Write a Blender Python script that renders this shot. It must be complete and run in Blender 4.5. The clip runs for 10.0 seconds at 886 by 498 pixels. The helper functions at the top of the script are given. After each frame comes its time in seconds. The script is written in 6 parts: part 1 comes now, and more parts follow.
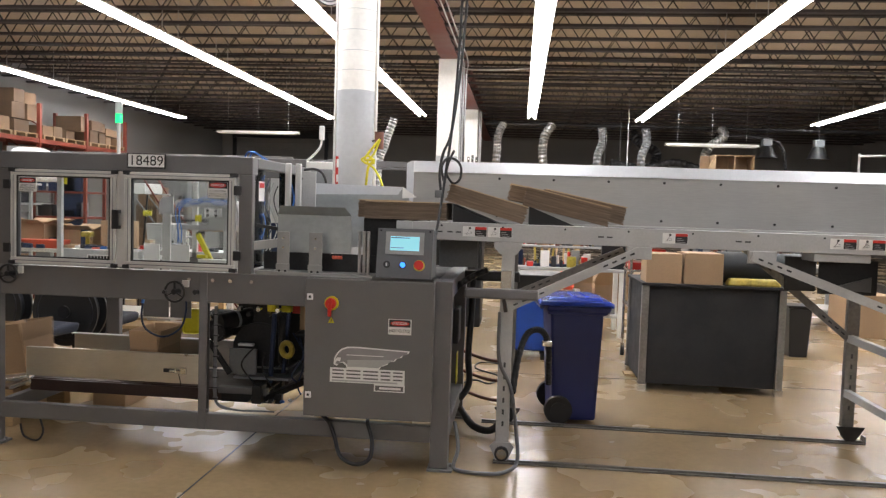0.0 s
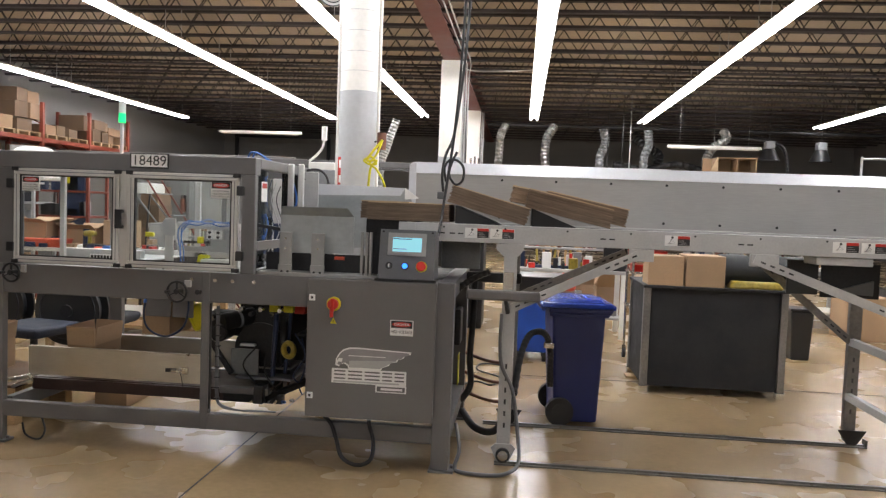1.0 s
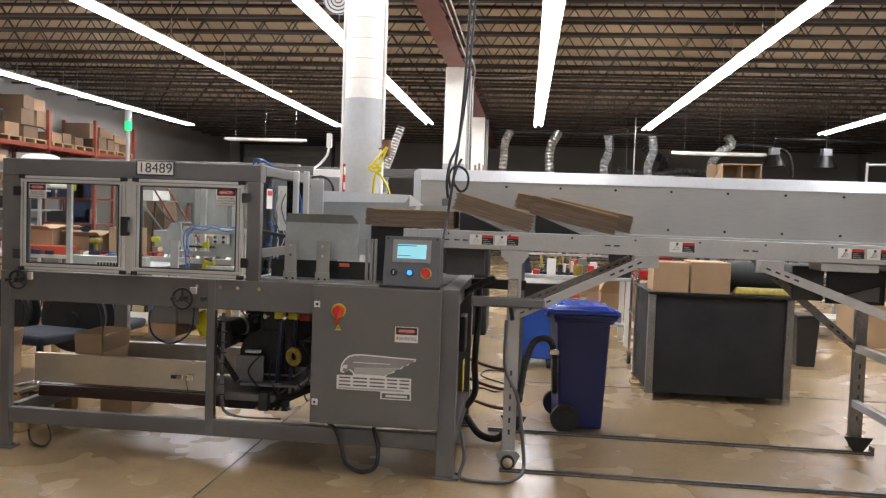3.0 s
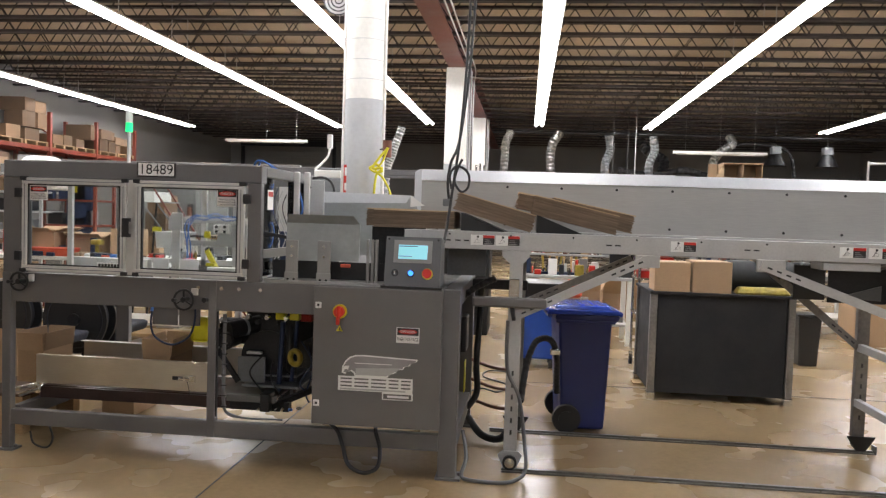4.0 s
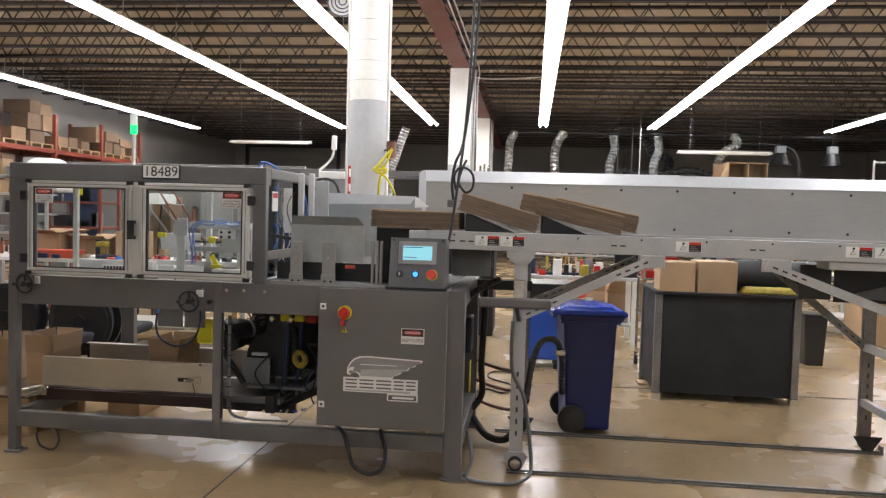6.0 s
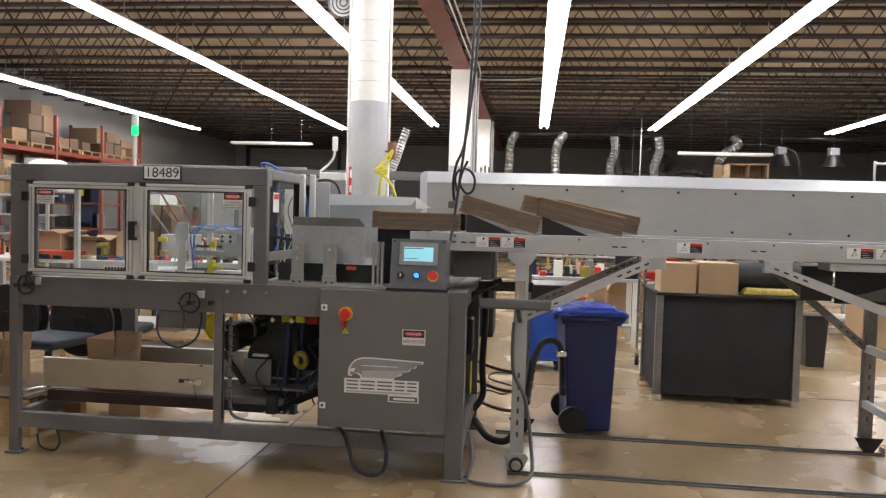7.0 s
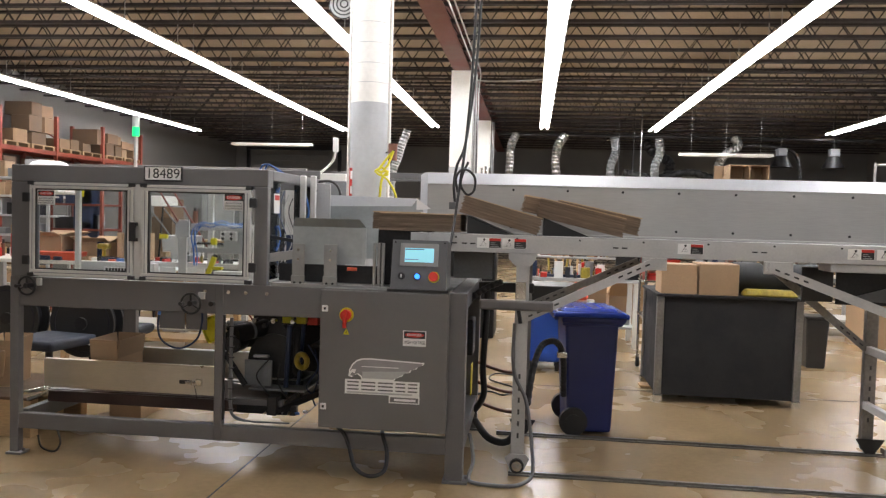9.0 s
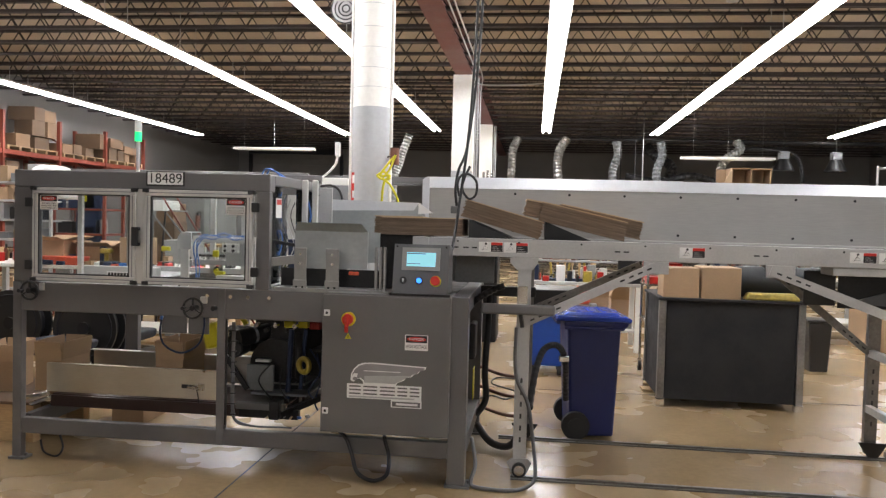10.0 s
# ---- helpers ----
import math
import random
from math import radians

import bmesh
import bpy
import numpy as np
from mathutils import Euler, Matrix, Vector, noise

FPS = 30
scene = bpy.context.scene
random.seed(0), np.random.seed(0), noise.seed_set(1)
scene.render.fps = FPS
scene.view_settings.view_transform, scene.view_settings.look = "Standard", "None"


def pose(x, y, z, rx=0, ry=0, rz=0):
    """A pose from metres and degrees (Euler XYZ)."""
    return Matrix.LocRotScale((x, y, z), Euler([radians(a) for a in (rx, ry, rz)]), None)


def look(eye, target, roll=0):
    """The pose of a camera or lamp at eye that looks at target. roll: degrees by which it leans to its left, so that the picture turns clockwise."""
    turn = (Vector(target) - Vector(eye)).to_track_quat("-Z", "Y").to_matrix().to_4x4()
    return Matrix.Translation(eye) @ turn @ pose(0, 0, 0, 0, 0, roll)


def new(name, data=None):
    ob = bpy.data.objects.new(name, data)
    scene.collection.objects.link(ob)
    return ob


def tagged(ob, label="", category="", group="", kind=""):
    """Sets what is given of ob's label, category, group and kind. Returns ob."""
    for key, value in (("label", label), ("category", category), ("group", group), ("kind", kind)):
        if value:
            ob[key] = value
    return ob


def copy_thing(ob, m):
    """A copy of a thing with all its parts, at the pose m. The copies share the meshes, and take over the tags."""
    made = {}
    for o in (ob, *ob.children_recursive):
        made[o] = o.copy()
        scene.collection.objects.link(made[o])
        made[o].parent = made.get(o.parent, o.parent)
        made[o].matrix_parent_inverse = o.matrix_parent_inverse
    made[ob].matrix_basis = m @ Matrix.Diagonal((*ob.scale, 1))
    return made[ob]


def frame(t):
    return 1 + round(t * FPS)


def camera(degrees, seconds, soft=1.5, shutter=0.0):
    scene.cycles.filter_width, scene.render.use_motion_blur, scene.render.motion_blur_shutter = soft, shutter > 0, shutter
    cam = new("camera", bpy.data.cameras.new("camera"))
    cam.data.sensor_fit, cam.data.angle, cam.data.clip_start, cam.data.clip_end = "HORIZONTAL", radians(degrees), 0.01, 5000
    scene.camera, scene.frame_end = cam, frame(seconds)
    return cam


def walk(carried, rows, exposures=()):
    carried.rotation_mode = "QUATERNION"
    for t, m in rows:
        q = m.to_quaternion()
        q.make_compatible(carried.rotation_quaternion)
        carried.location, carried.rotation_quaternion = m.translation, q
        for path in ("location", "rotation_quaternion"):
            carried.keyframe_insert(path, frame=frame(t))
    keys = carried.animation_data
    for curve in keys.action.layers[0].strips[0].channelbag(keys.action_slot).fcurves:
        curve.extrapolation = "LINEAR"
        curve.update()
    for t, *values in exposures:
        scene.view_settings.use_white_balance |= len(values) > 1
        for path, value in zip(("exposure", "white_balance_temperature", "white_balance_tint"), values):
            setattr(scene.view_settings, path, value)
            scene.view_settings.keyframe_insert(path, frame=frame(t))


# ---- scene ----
cam = camera(60.0, 10.0, soft=1.3, shutter=0.5)
PATH = [
    (0, (0.005, 0.007, 1.497), (-0.191, 1.995, 1.389), 1.8),
    (0.5, (0.002, 0.004, 1.499), (-0.196, 1.991, 1.392), 2.0),
    (1, (0.001, 0.004, 1.5), (-0.199, 1.991, 1.394), 2.1),
    (1.5, (0.002, -0.002, 1.5), (-0.202, 1.985, 1.401), 2.1),
    (2, (0.002, -0.002, 1.504), (-0.208, 1.984, 1.411), 2.2),
    (2.5, (0.001, -0.003, 1.501), (-0.211, 1.984, 1.411), 2.1),
    (4, (0.002, 0.0, 1.5), (-0.214, 1.987, 1.412), 1.8),
    (4.5, (0.0, 0.0, 1.501), (-0.221, 1.986, 1.416), 1.7),
    (5, (0.0, 0.002, 1.499), (-0.224, 1.988, 1.413), 1.7),
    (5.5, (0.002, 0.002, 1.501), (-0.224, 1.987, 1.414), 1.6),
    (7, (-0.002, 0.002, 1.502), (-0.231, 1.987, 1.418), 1.6),
    (7.5, (-0.002, 0.003, 1.499), (-0.231, 1.988, 1.417), 1.6),
    (8, (-0.003, 0.004, 1.502), (-0.234, 1.989, 1.418), 1.6),
    (8.5, (-0.003, 0.002, 1.5), (-0.234, 1.987, 1.417), 1.6),
    (9, (-0.004, 0.001, 1.501), (-0.234, 1.986, 1.42), 1.6),
    (9.5, (-0.003, 0.004, 1.501), (-0.235, 1.989, 1.425), 1.6),
    (10, (-0.001, -0.002, 1.503), (-0.237, 1.982, 1.432), 1.5),
]
walk(cam, [(t, look(*r)) for t, *r in PATH])


# ---- world and light ----
world = bpy.data.worlds.new("world")
world.use_nodes = True
scene.world = world
world.node_tree.nodes["Background"].inputs[0].default_value = (0.6, 0.7, 1.0, 1)
world.node_tree.nodes["Background"].inputs[1].default_value = 0.02
scene.view_settings.exposure = 0.0
TUBE_STRENGTH = 53.0


# ---- materials ----
def material(name, color, rough=0.5, metal=0.0, grain=60.0, vary=0.12, bump=0.1, stain=1.2, stain_amount=0.15, coat=0.0, random_tone=0.0,
             stretch=(1, 1, 1)):
    """A surface with fine grain and broad stains in colour, gloss and relief."""
    m = bpy.data.materials.new(name)
    m.use_nodes = True
    nt = m.node_tree
    b = nt.nodes["Principled BSDF"]
    tc = nt.nodes.new("ShaderNodeTexCoord")
    mp = nt.nodes.new("ShaderNodeMapping")
    mp.inputs["Scale"].default_value = stretch
    nt.links.new(tc.outputs["Object"], mp.inputs["Vector"])
    fine = nt.nodes.new("ShaderNodeTexNoise")
    fine.inputs["Scale"].default_value = grain
    fine.inputs["Detail"].default_value = 4
    broad = nt.nodes.new("ShaderNodeTexNoise")
    broad.inputs["Scale"].default_value = stain
    broad.inputs["Detail"].default_value = 6
    broad.inputs["Roughness"].default_value = 0.65
    nt.links.new(mp.outputs[0], fine.inputs["Vector"])
    nt.links.new(tc.outputs["Object"], broad.inputs["Vector"])

    def span(src, lo, hi, a=0.3, z=0.7):
        r = nt.nodes.new("ShaderNodeMapRange")
        r.interpolation_type = "SMOOTHSTEP"
        r.inputs["From Min"].default_value, r.inputs["From Max"].default_value = a - 0.08, z + 0.08
        r.inputs["To Min"].default_value, r.inputs["To Max"].default_value = lo, hi
        nt.links.new(src, r.inputs["Value"])
        return r.outputs[0]

    def times(a, c):
        k = nt.nodes.new("ShaderNodeMath")
        k.operation = "MULTIPLY"
        nt.links.new(a, k.inputs[0])
        nt.links.new(c, k.inputs[1])
        return k.outputs[0]

    f = times(span(fine.outputs[0], 1 - vary, 1 + vary), span(broad.outputs[0], 1 - stain_amount, 1 + stain_amount))
    if random_tone:
        oi = nt.nodes.new("ShaderNodeObjectInfo")
        f = times(f, span(oi.outputs["Random"], 1 - random_tone, 1 + random_tone, 0, 1))
    mix = nt.nodes.new("ShaderNodeVectorMath")
    mix.operation = "SCALE"
    mix.inputs[0].default_value = color
    nt.links.new(f, mix.inputs["Scale"])
    nt.links.new(mix.outputs[0], b.inputs["Base Color"])
    nt.links.new(span(broad.outputs[0], max(0.02, rough * 0.75), min(1, rough * 1.25)), b.inputs["Roughness"])
    b.inputs["Metallic"].default_value = metal
    b.inputs["Coat Weight"].default_value = coat
    if bump:
        bp = nt.nodes.new("ShaderNodeBump")
        bp.inputs["Strength"].default_value = bump
        bp.inputs["Distance"].default_value = 0.002
        nt.links.new(fine.outputs[0], bp.inputs["Height"])
        nt.links.new(bp.outputs[0], b.inputs["Normal"])
    return m


def glowing(name, color, strength):
    m = bpy.data.materials.new(name)
    m.use_nodes = True
    b = m.node_tree.nodes["Principled BSDF"]
    b.inputs["Base Color"].default_value = (*color, 1)
    b.inputs["Emission Color"].default_value = (*color, 1)
    b.inputs["Emission Strength"].default_value = strength
    return m


def clear_plastic(name, tint=(0.93, 0.95, 0.95)):
    m = bpy.data.materials.new(name)
    m.use_nodes = True
    nt = m.node_tree
    nt.nodes.clear()
    out = nt.nodes.new("ShaderNodeOutputMaterial")
    mix = nt.nodes.new("ShaderNodeMixShader")
    tr = nt.nodes.new("ShaderNodeBsdfTransparent")
    gl = nt.nodes.new("ShaderNodeBsdfGlossy")
    fr = nt.nodes.new("ShaderNodeFresnel")
    fr.inputs["IOR"].default_value = 1.4
    tr.inputs[0].default_value = (*tint, 1)
    gl.inputs["Roughness"].default_value = 0.04
    nt.links.new(fr.outputs[0], mix.inputs[0])
    nt.links.new(tr.outputs[0], mix.inputs[1])
    nt.links.new(gl.outputs[0], mix.inputs[2])
    nt.links.new(mix.outputs[0], out.inputs[0])
    return m


def concrete_floor():
    """Polished tan warehouse concrete: mottled, stained, worn shine."""
    m = material("polished_concrete", (0.375, 0.268, 0.145), 0.24, 0, 26, 0.06, 0.01, 0.5, 0.08)
    nt = m.node_tree
    b = nt.nodes["Principled BSDF"]
    tc = nt.nodes.new("ShaderNodeTexCoord")
    n = nt.nodes.new("ShaderNodeTexNoise")
    n.inputs["Scale"].default_value = 1.3
    n.inputs["Detail"].default_value = 3
    n.inputs["Roughness"].default_value = 0.5
    nt.links.new(tc.outputs["Object"], n.inputs["Vector"])
    r = nt.nodes.new("ShaderNodeMapRange")
    r.inputs["From Min"].default_value, r.inputs["From Max"].default_value = 0.2, 0.8
    r.inputs["To Min"].default_value, r.inputs["To Max"].default_value = 0.24, 0.30
    nt.links.new(n.outputs[0], r.inputs["Value"])
    nt.links.new(r.outputs[0], b.inputs["Roughness"])
    v = nt.nodes.new("ShaderNodeTexNoise")
    v.inputs["Scale"].default_value = 2.4
    v.inputs["Detail"].default_value = 5
    v.inputs["Roughness"].default_value = 0.6
    nt.links.new(tc.outputs["Object"], v.inputs["Vector"])
    k = nt.nodes.new("ShaderNodeMapRange")
    k.interpolation_type = "SMOOTHSTEP"
    k.inputs["From Min"].default_value, k.inputs["From Max"].default_value = 0.22, 0.80
    k.inputs["To Min"].default_value, k.inputs["To Max"].default_value = 0.90, 0.74
    nt.links.new(v.outputs[0], k.inputs["Value"])
    dirt = nt.nodes.new("ShaderNodeVectorMath")
    dirt.operation = "SCALE"
    b.inputs["Specular IOR Level"].default_value = 0.5
    src = b.inputs["Base Color"].links[0].from_socket
    nt.links.new(src, dirt.inputs[0])
    nt.links.new(k.outputs[0], dirt.inputs["Scale"])
    nt.links.new(dirt.outputs[0], b.inputs["Base Color"])
    return m


M_FLOOR = concrete_floor()
M_PARTITION = material("grey_partition_paint", (0.18, 0.174, 0.165), 0.6, 0, 30, 0.06, 0.1, 1.2, 0.12)
# browner board, darkened further to put dimmer rack light into the colour
M_DIM_CARD = material("dull_brown_carton", (0.150, 0.092, 0.052), 0.85, 0, 60, 0.12, 0.1, 2.5, 0.2, random_tone=0.4, stretch=(1, 1, 4))
M_DOOR_LEAF = material("grey_door_paint", (0.30, 0.295, 0.285), 0.5, 0, 30, 0.06, 0.1, 1.2, 0.1)
# pallet wood darkened in colour because the rack's lamp row is too bright
M_DIM_WOOD = material("dimmed_pallet_board", (0.24, 0.155, 0.08), 0.75, 0, 20, 0.2, 0.1, 2, 0.2, random_tone=0.2, stretch=(1, 8, 8))
M_BRACKET = material("dull_machined_aluminium", (0.34, 0.34, 0.33), 0.38, 0.7, 90, 0.06, 0.06, 3, 0.12, stretch=(1, 1, 8))
M_WALL = material("painted_block_wall", (0.19, 0.182, 0.172), 0.8, 0, 25, 0.06, 0.3, 0.4, 0.12)
M_DECK = material("roof_deck", (0.47, 0.40, 0.315), 0.75, 0, 8, 0.12, 0.1, 0.5, 0.15, stretch=(1, 6, 1))
M_JOIST = material("dark_primer_steel", (0.035, 0.028, 0.028), 0.6, 0, 30, 0.15, 0.1, 0.8, 0.2)
M_GIRDER = material("red_oxide_primer", (0.16, 0.055, 0.045), 0.6, 0, 30, 0.12, 0.1, 0.8, 0.2)
M_WHITE = material("white_enamel", (0.80, 0.79, 0.74), 0.4, 0, 40, 0.03, 0.05, 1.5, 0.05)
M_TUBE = glowing("lit_tube", (0.985, 0.975, 1.0), TUBE_STRENGTH)
M_COL_WHITE = material("white_column_paint", (0.86, 0.85, 0.80), 0.5, 0, 20, 0.04, 0.2, 1.5, 0.06)
M_COL_GREY = material("grey_column_paint", (0.46, 0.475, 0.49), 0.45, 0, 20, 0.04, 0.2, 1.5, 0.06)
M_MACHINE = material("charcoal_powder_coat", (0.132, 0.127, 0.126), 0.42, 0, 220, 0.08, 0.25, 2.0, 0.10)
M_CABINET = material("cabinet_powder_coat", (0.138, 0.133, 0.129), 0.38, 0, 260, 0.06, 0.25, 1.6, 0.08)
M_ALU = material("anodised_aluminium", (0.68, 0.675, 0.65), 0.36, 0.55, 90, 0.05, 0.06, 3, 0.08, stretch=(1, 1, 8))
M_GALV = material("galvanised_sheet", (0.40, 0.425, 0.43), 0.42, 0.6, 30, 0.05, 0.02, 7, 0.12)
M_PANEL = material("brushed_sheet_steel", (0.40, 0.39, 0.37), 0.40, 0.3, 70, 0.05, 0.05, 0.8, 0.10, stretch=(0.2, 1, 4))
# folded edges: the lamp light they catch is put into a paler colour
M_PANEL_LIT = material("lamplit_folded_sheet", (0.66, 0.68, 0.71), 0.34, 0.3, 60, 0.03, 0.02, 1.2, 0.05)
M_STAINLESS = material("brushed_stainless", (0.56, 0.53, 0.47), 0.33, 0.9, 90, 0.05, 0.05, 1.8, 0.12, stretch=(0.15, 1, 4))
M_GREYPAINT = material("light_grey_enamel", (0.46, 0.46, 0.455), 0.42, 0.1, 80, 0.05, 0.1, 2.2, 0.10)
M_RAILSTEEL = material("dull_track_steel", (0.20, 0.19, 0.18), 0.4, 0.8, 60, 0.15, 0.1, 2, 0.2)
M_CHROME = material("zinc_plated", (0.7, 0.69, 0.66), 0.22, 1.0, 60, 0.05, 0.0, 4, 0.05)
M_BLACK = material("black_plastic", (0.014, 0.014, 0.015), 0.4, 0, 120, 0.1, 0.1, 3, 0.15)
M_RUBBER = material("black_rubber", (0.018, 0.017, 0.017), 0.65, 0, 120, 0.15, 0.15, 3, 0.2)
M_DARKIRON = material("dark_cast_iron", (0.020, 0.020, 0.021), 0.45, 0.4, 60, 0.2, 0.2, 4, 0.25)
M_CARD = material("kraft_cardboard", (0.36, 0.24, 0.14), 0.8, 0, 90, 0.08, 0.08, 2.5, 0.10, random_tone=0.22, stretch=(1, 1, 4))
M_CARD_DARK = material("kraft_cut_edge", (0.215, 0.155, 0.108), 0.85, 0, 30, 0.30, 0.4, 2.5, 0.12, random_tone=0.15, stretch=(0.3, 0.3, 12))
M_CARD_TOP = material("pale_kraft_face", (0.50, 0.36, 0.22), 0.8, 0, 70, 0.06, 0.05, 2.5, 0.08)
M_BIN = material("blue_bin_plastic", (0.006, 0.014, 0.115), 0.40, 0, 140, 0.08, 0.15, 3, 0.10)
# the bin's blue, brightened in colour for light falling on the lid
M_BIN_LID = material("lamplit_lid_plastic", (0.022, 0.06, 0.42), 0.24, 0, 140, 0.08, 0.1, 3, 0.10)
M_BIN_FAR = material("bright_blue_plastic", (0.012, 0.065, 0.36), 0.42, 0, 140, 0.08, 0.1, 3, 0.10)
M_CART = material("black_carpeted_panel", (0.014, 0.014, 0.016), 0.75, 0, 180, 0.25, 0.5, 3, 0.2)
M_WORN_STEEL = material("worn_cart_steel", (0.22, 0.21, 0.20), 0.42, 0.7, 50, 0.15, 0.1, 3, 0.25)
M_YELLOW = material("safety_yellow", (0.62, 0.56, 0.015), 0.4, 0, 80, 0.06, 0.05, 3, 0.08)
M_YELLOW_PACK = material("yellow_wrapped_film", (0.30, 0.23, 0.03), 0.35, 0, 30, 0.25, 0.6, 6, 0.25)
M_BLUEHOSE = material("blue_air_hose", (0.06, 0.17, 0.50), 0.3, 0, 60, 0.05, 0.0, 3, 0.05)
M_RED = material("red_plastic", (0.55, 0.025, 0.015), 0.35, 0, 60, 0.05, 0.0, 3, 0.05)
M_ORANGE = material("rack_orange_paint", (0.18, 0.034, 0.018), 0.45, 0, 40, 0.10, 0.1, 2, 0.15)
M_PAPER = material("white_vinyl", (0.84, 0.84, 0.82), 0.45, 0, 60, 0.02, 0.0, 3, 0.03)
M_INK = material("black_ink", (0.015, 0.015, 0.016), 0.5, 0, 60, 0.05, 0.0, 3, 0.05)
M_LOGO_GREY = material("grey_vinyl", (0.30, 0.29, 0.29), 0.45, 0, 10, 0.05, 0.0, 3, 0.25)
M_WOOD = material("pine_board", (0.45, 0.30, 0.15), 0.6, 0, 20, 0.15, 0.1, 2, 0.15, random_tone=0.15, stretch=(1, 8, 8))
M_CHAIR = material("dark_chair_fabric", (0.018, 0.02, 0.026), 0.85, 0, 200, 0.2, 0.4, 3, 0.2)
M_SEAT = material("slate_seat_fabric", (0.026, 0.032, 0.050), 0.85, 0, 200, 0.2, 0.4, 3, 0.2)
M_GLASS = clear_plastic("clear_polycarbonate")
M_FOIL = material("crinkled_foil_duct", (0.34, 0.34, 0.33), 0.42, 0.9, 35, 0.2, 0.9, 8, 0.2)
M_SCREEN = glowing("lit_screen", (0.28, 0.66, 0.78), 0.6)
M_GREENLAMP = glowing("lit_green_lamp", (0.01, 0.85, 0.22), 1.1)
M_WHITELAMP = material("milky_lamp_plastic", (0.75, 0.80, 0.76), 0.35, 0, 60, 0.03, 0, 3, 0.04)
M_BLUEBTN = glowing("lit_blue_button", (0.04, 0.25, 1.0), 2.0)
M_CABLE = material("black_cable", (0.012, 0.012, 0.013), 0.5, 0, 60, 0.05, 0, 3, 0.1)
M_GREYCABLE = material("grey_cable", (0.13, 0.13, 0.135), 0.5, 0, 60, 0.05, 0, 3, 0.1)
M_BROWNHOSE = material("red_brown_hose", (0.16, 0.06, 0.035), 0.5, 0, 60, 0.05, 0, 3, 0.1)
M_BELT = material("brown_conveyor_belt", (0.035, 0.017, 0.013), 0.45, 0, 80, 0.15, 0.1, 3, 0.2)
M_CLOTH_RED = material("red_cloth", (0.62, 0.10, 0.05), 0.8, 0, 90, 0.1, 0.2, 3, 0.1)
M_GREYMACH = material("grey_machine_paint", (0.22, 0.23, 0.24), 0.45, 0, 60, 0.08, 0.1, 2, 0.12)
M_ROLL = material("dark_green_roll", (0.010, 0.012, 0.014), 0.62, 0, 60, 0.15, 0.2, 3, 0.2)
M_NAVY = material("navy_steel", (0.02, 0.035, 0.08), 0.4, 0.3, 60, 0.1, 0.05, 3, 0.15)
M_HMI = material("operator_panel_grey", (0.115, 0.117, 0.122), 0.4, 0, 120, 0.05, 0.1, 3, 0.08)
M_CORR = material("roll_door_slats", (0.20, 0.19, 0.175), 0.6, 0.2, 30, 0.1, 0.1, 1, 0.12)


# ---- building helpers ----
ORIGIN = {}


def thing(name, at, label, category, group="", kind=""):
    ob = new(name)
    ob.location = at
    ob.empty_display_size = 0.1
    ORIGIN[ob] = Vector(at)
    return tagged(ob, label, category, group, kind)


def part(name, bm, mat, parent=None, label=""):
    """Links a bmesh, made in world coordinates, as one mesh under a thing or part."""
    me = bpy.data.meshes.new(name)
    at = ORIGIN.get(parent, Vector((0, 0, 0))) if parent else Vector((0, 0, 0))
    if at.length > 0:
        bmesh.ops.translate(bm, verts=bm.verts, vec=-at)
    bm.normal_update()
    bm.to_mesh(me)
    bm.free()
    for m in (mat if isinstance(mat, (list, tuple)) else [mat]):
        me.materials.append(m)
    ob = new(name, me)
    if parent:
        ob.parent = parent
        ORIGIN[ob] = at
    if label:
        ob["label"] = label
    return ob


def solid(name, bm, mat, label, category, kind="", group=""):
    ob = part(name, bm, mat)
    return tagged(ob, label, category, group, kind)


def box(x0, x1, y0, y1, z0, z1, bevel=0.0, bm=None, mi=0, turn=None):
    bm = bm or bmesh.new()
    r = bmesh.ops.create_cube(bm, size=1.0)
    vs = r["verts"]
    c = Vector(((x0 + x1) / 2, (y0 + y1) / 2, (z0 + z1) / 2))
    for v in vs:
        v.co = Vector((v.co.x * abs(x1 - x0), v.co.y * abs(y1 - y0), v.co.z * abs(z1 - z0)))
    faces = {f for v in vs for f in v.link_faces}
    for f in faces:
        f.material_index = mi
    geo = list(vs)
    if bevel:
        edges = list({e for v in vs for e in v.link_edges})
        r = bmesh.ops.bevel(bm, geom=edges, offset=bevel, segments=2, affect="EDGES", profile=0.5)
        geo = list({v for f in r["faces"] for v in f.verts} | {v for v in vs if v.is_valid})
        for f in r["faces"]:
            f.material_index = mi
    if turn is not None:
        bmesh.ops.transform(bm, matrix=turn, verts=geo)
    bmesh.ops.translate(bm, verts=geo, vec=c)
    return bm


def rod(p, q, r, seg=12, bm=None, r2=None, mi=0, smooth=True):
    bm = bm or bmesh.new()
    p, q = Vector(p), Vector(q)
    d = q - p
    made = bmesh.ops.create_cone(bm, cap_ends=True, segments=seg, radius1=r, radius2=r if r2 is None else r2, depth=d.length)
    m = Matrix.Translation((p + q) / 2) @ d.to_track_quat("Z", "Y").to_matrix().to_4x4()
    bmesh.ops.transform(bm, matrix=m, verts=made["verts"])
    for f in {f for v in made["verts"] for f in v.link_faces}:
        f.smooth = smooth and len(f.verts) == 4
        f.material_index = mi
        if len(f.verts) != 4:
            for e in f.edges:
                e.smooth = False
    return bm


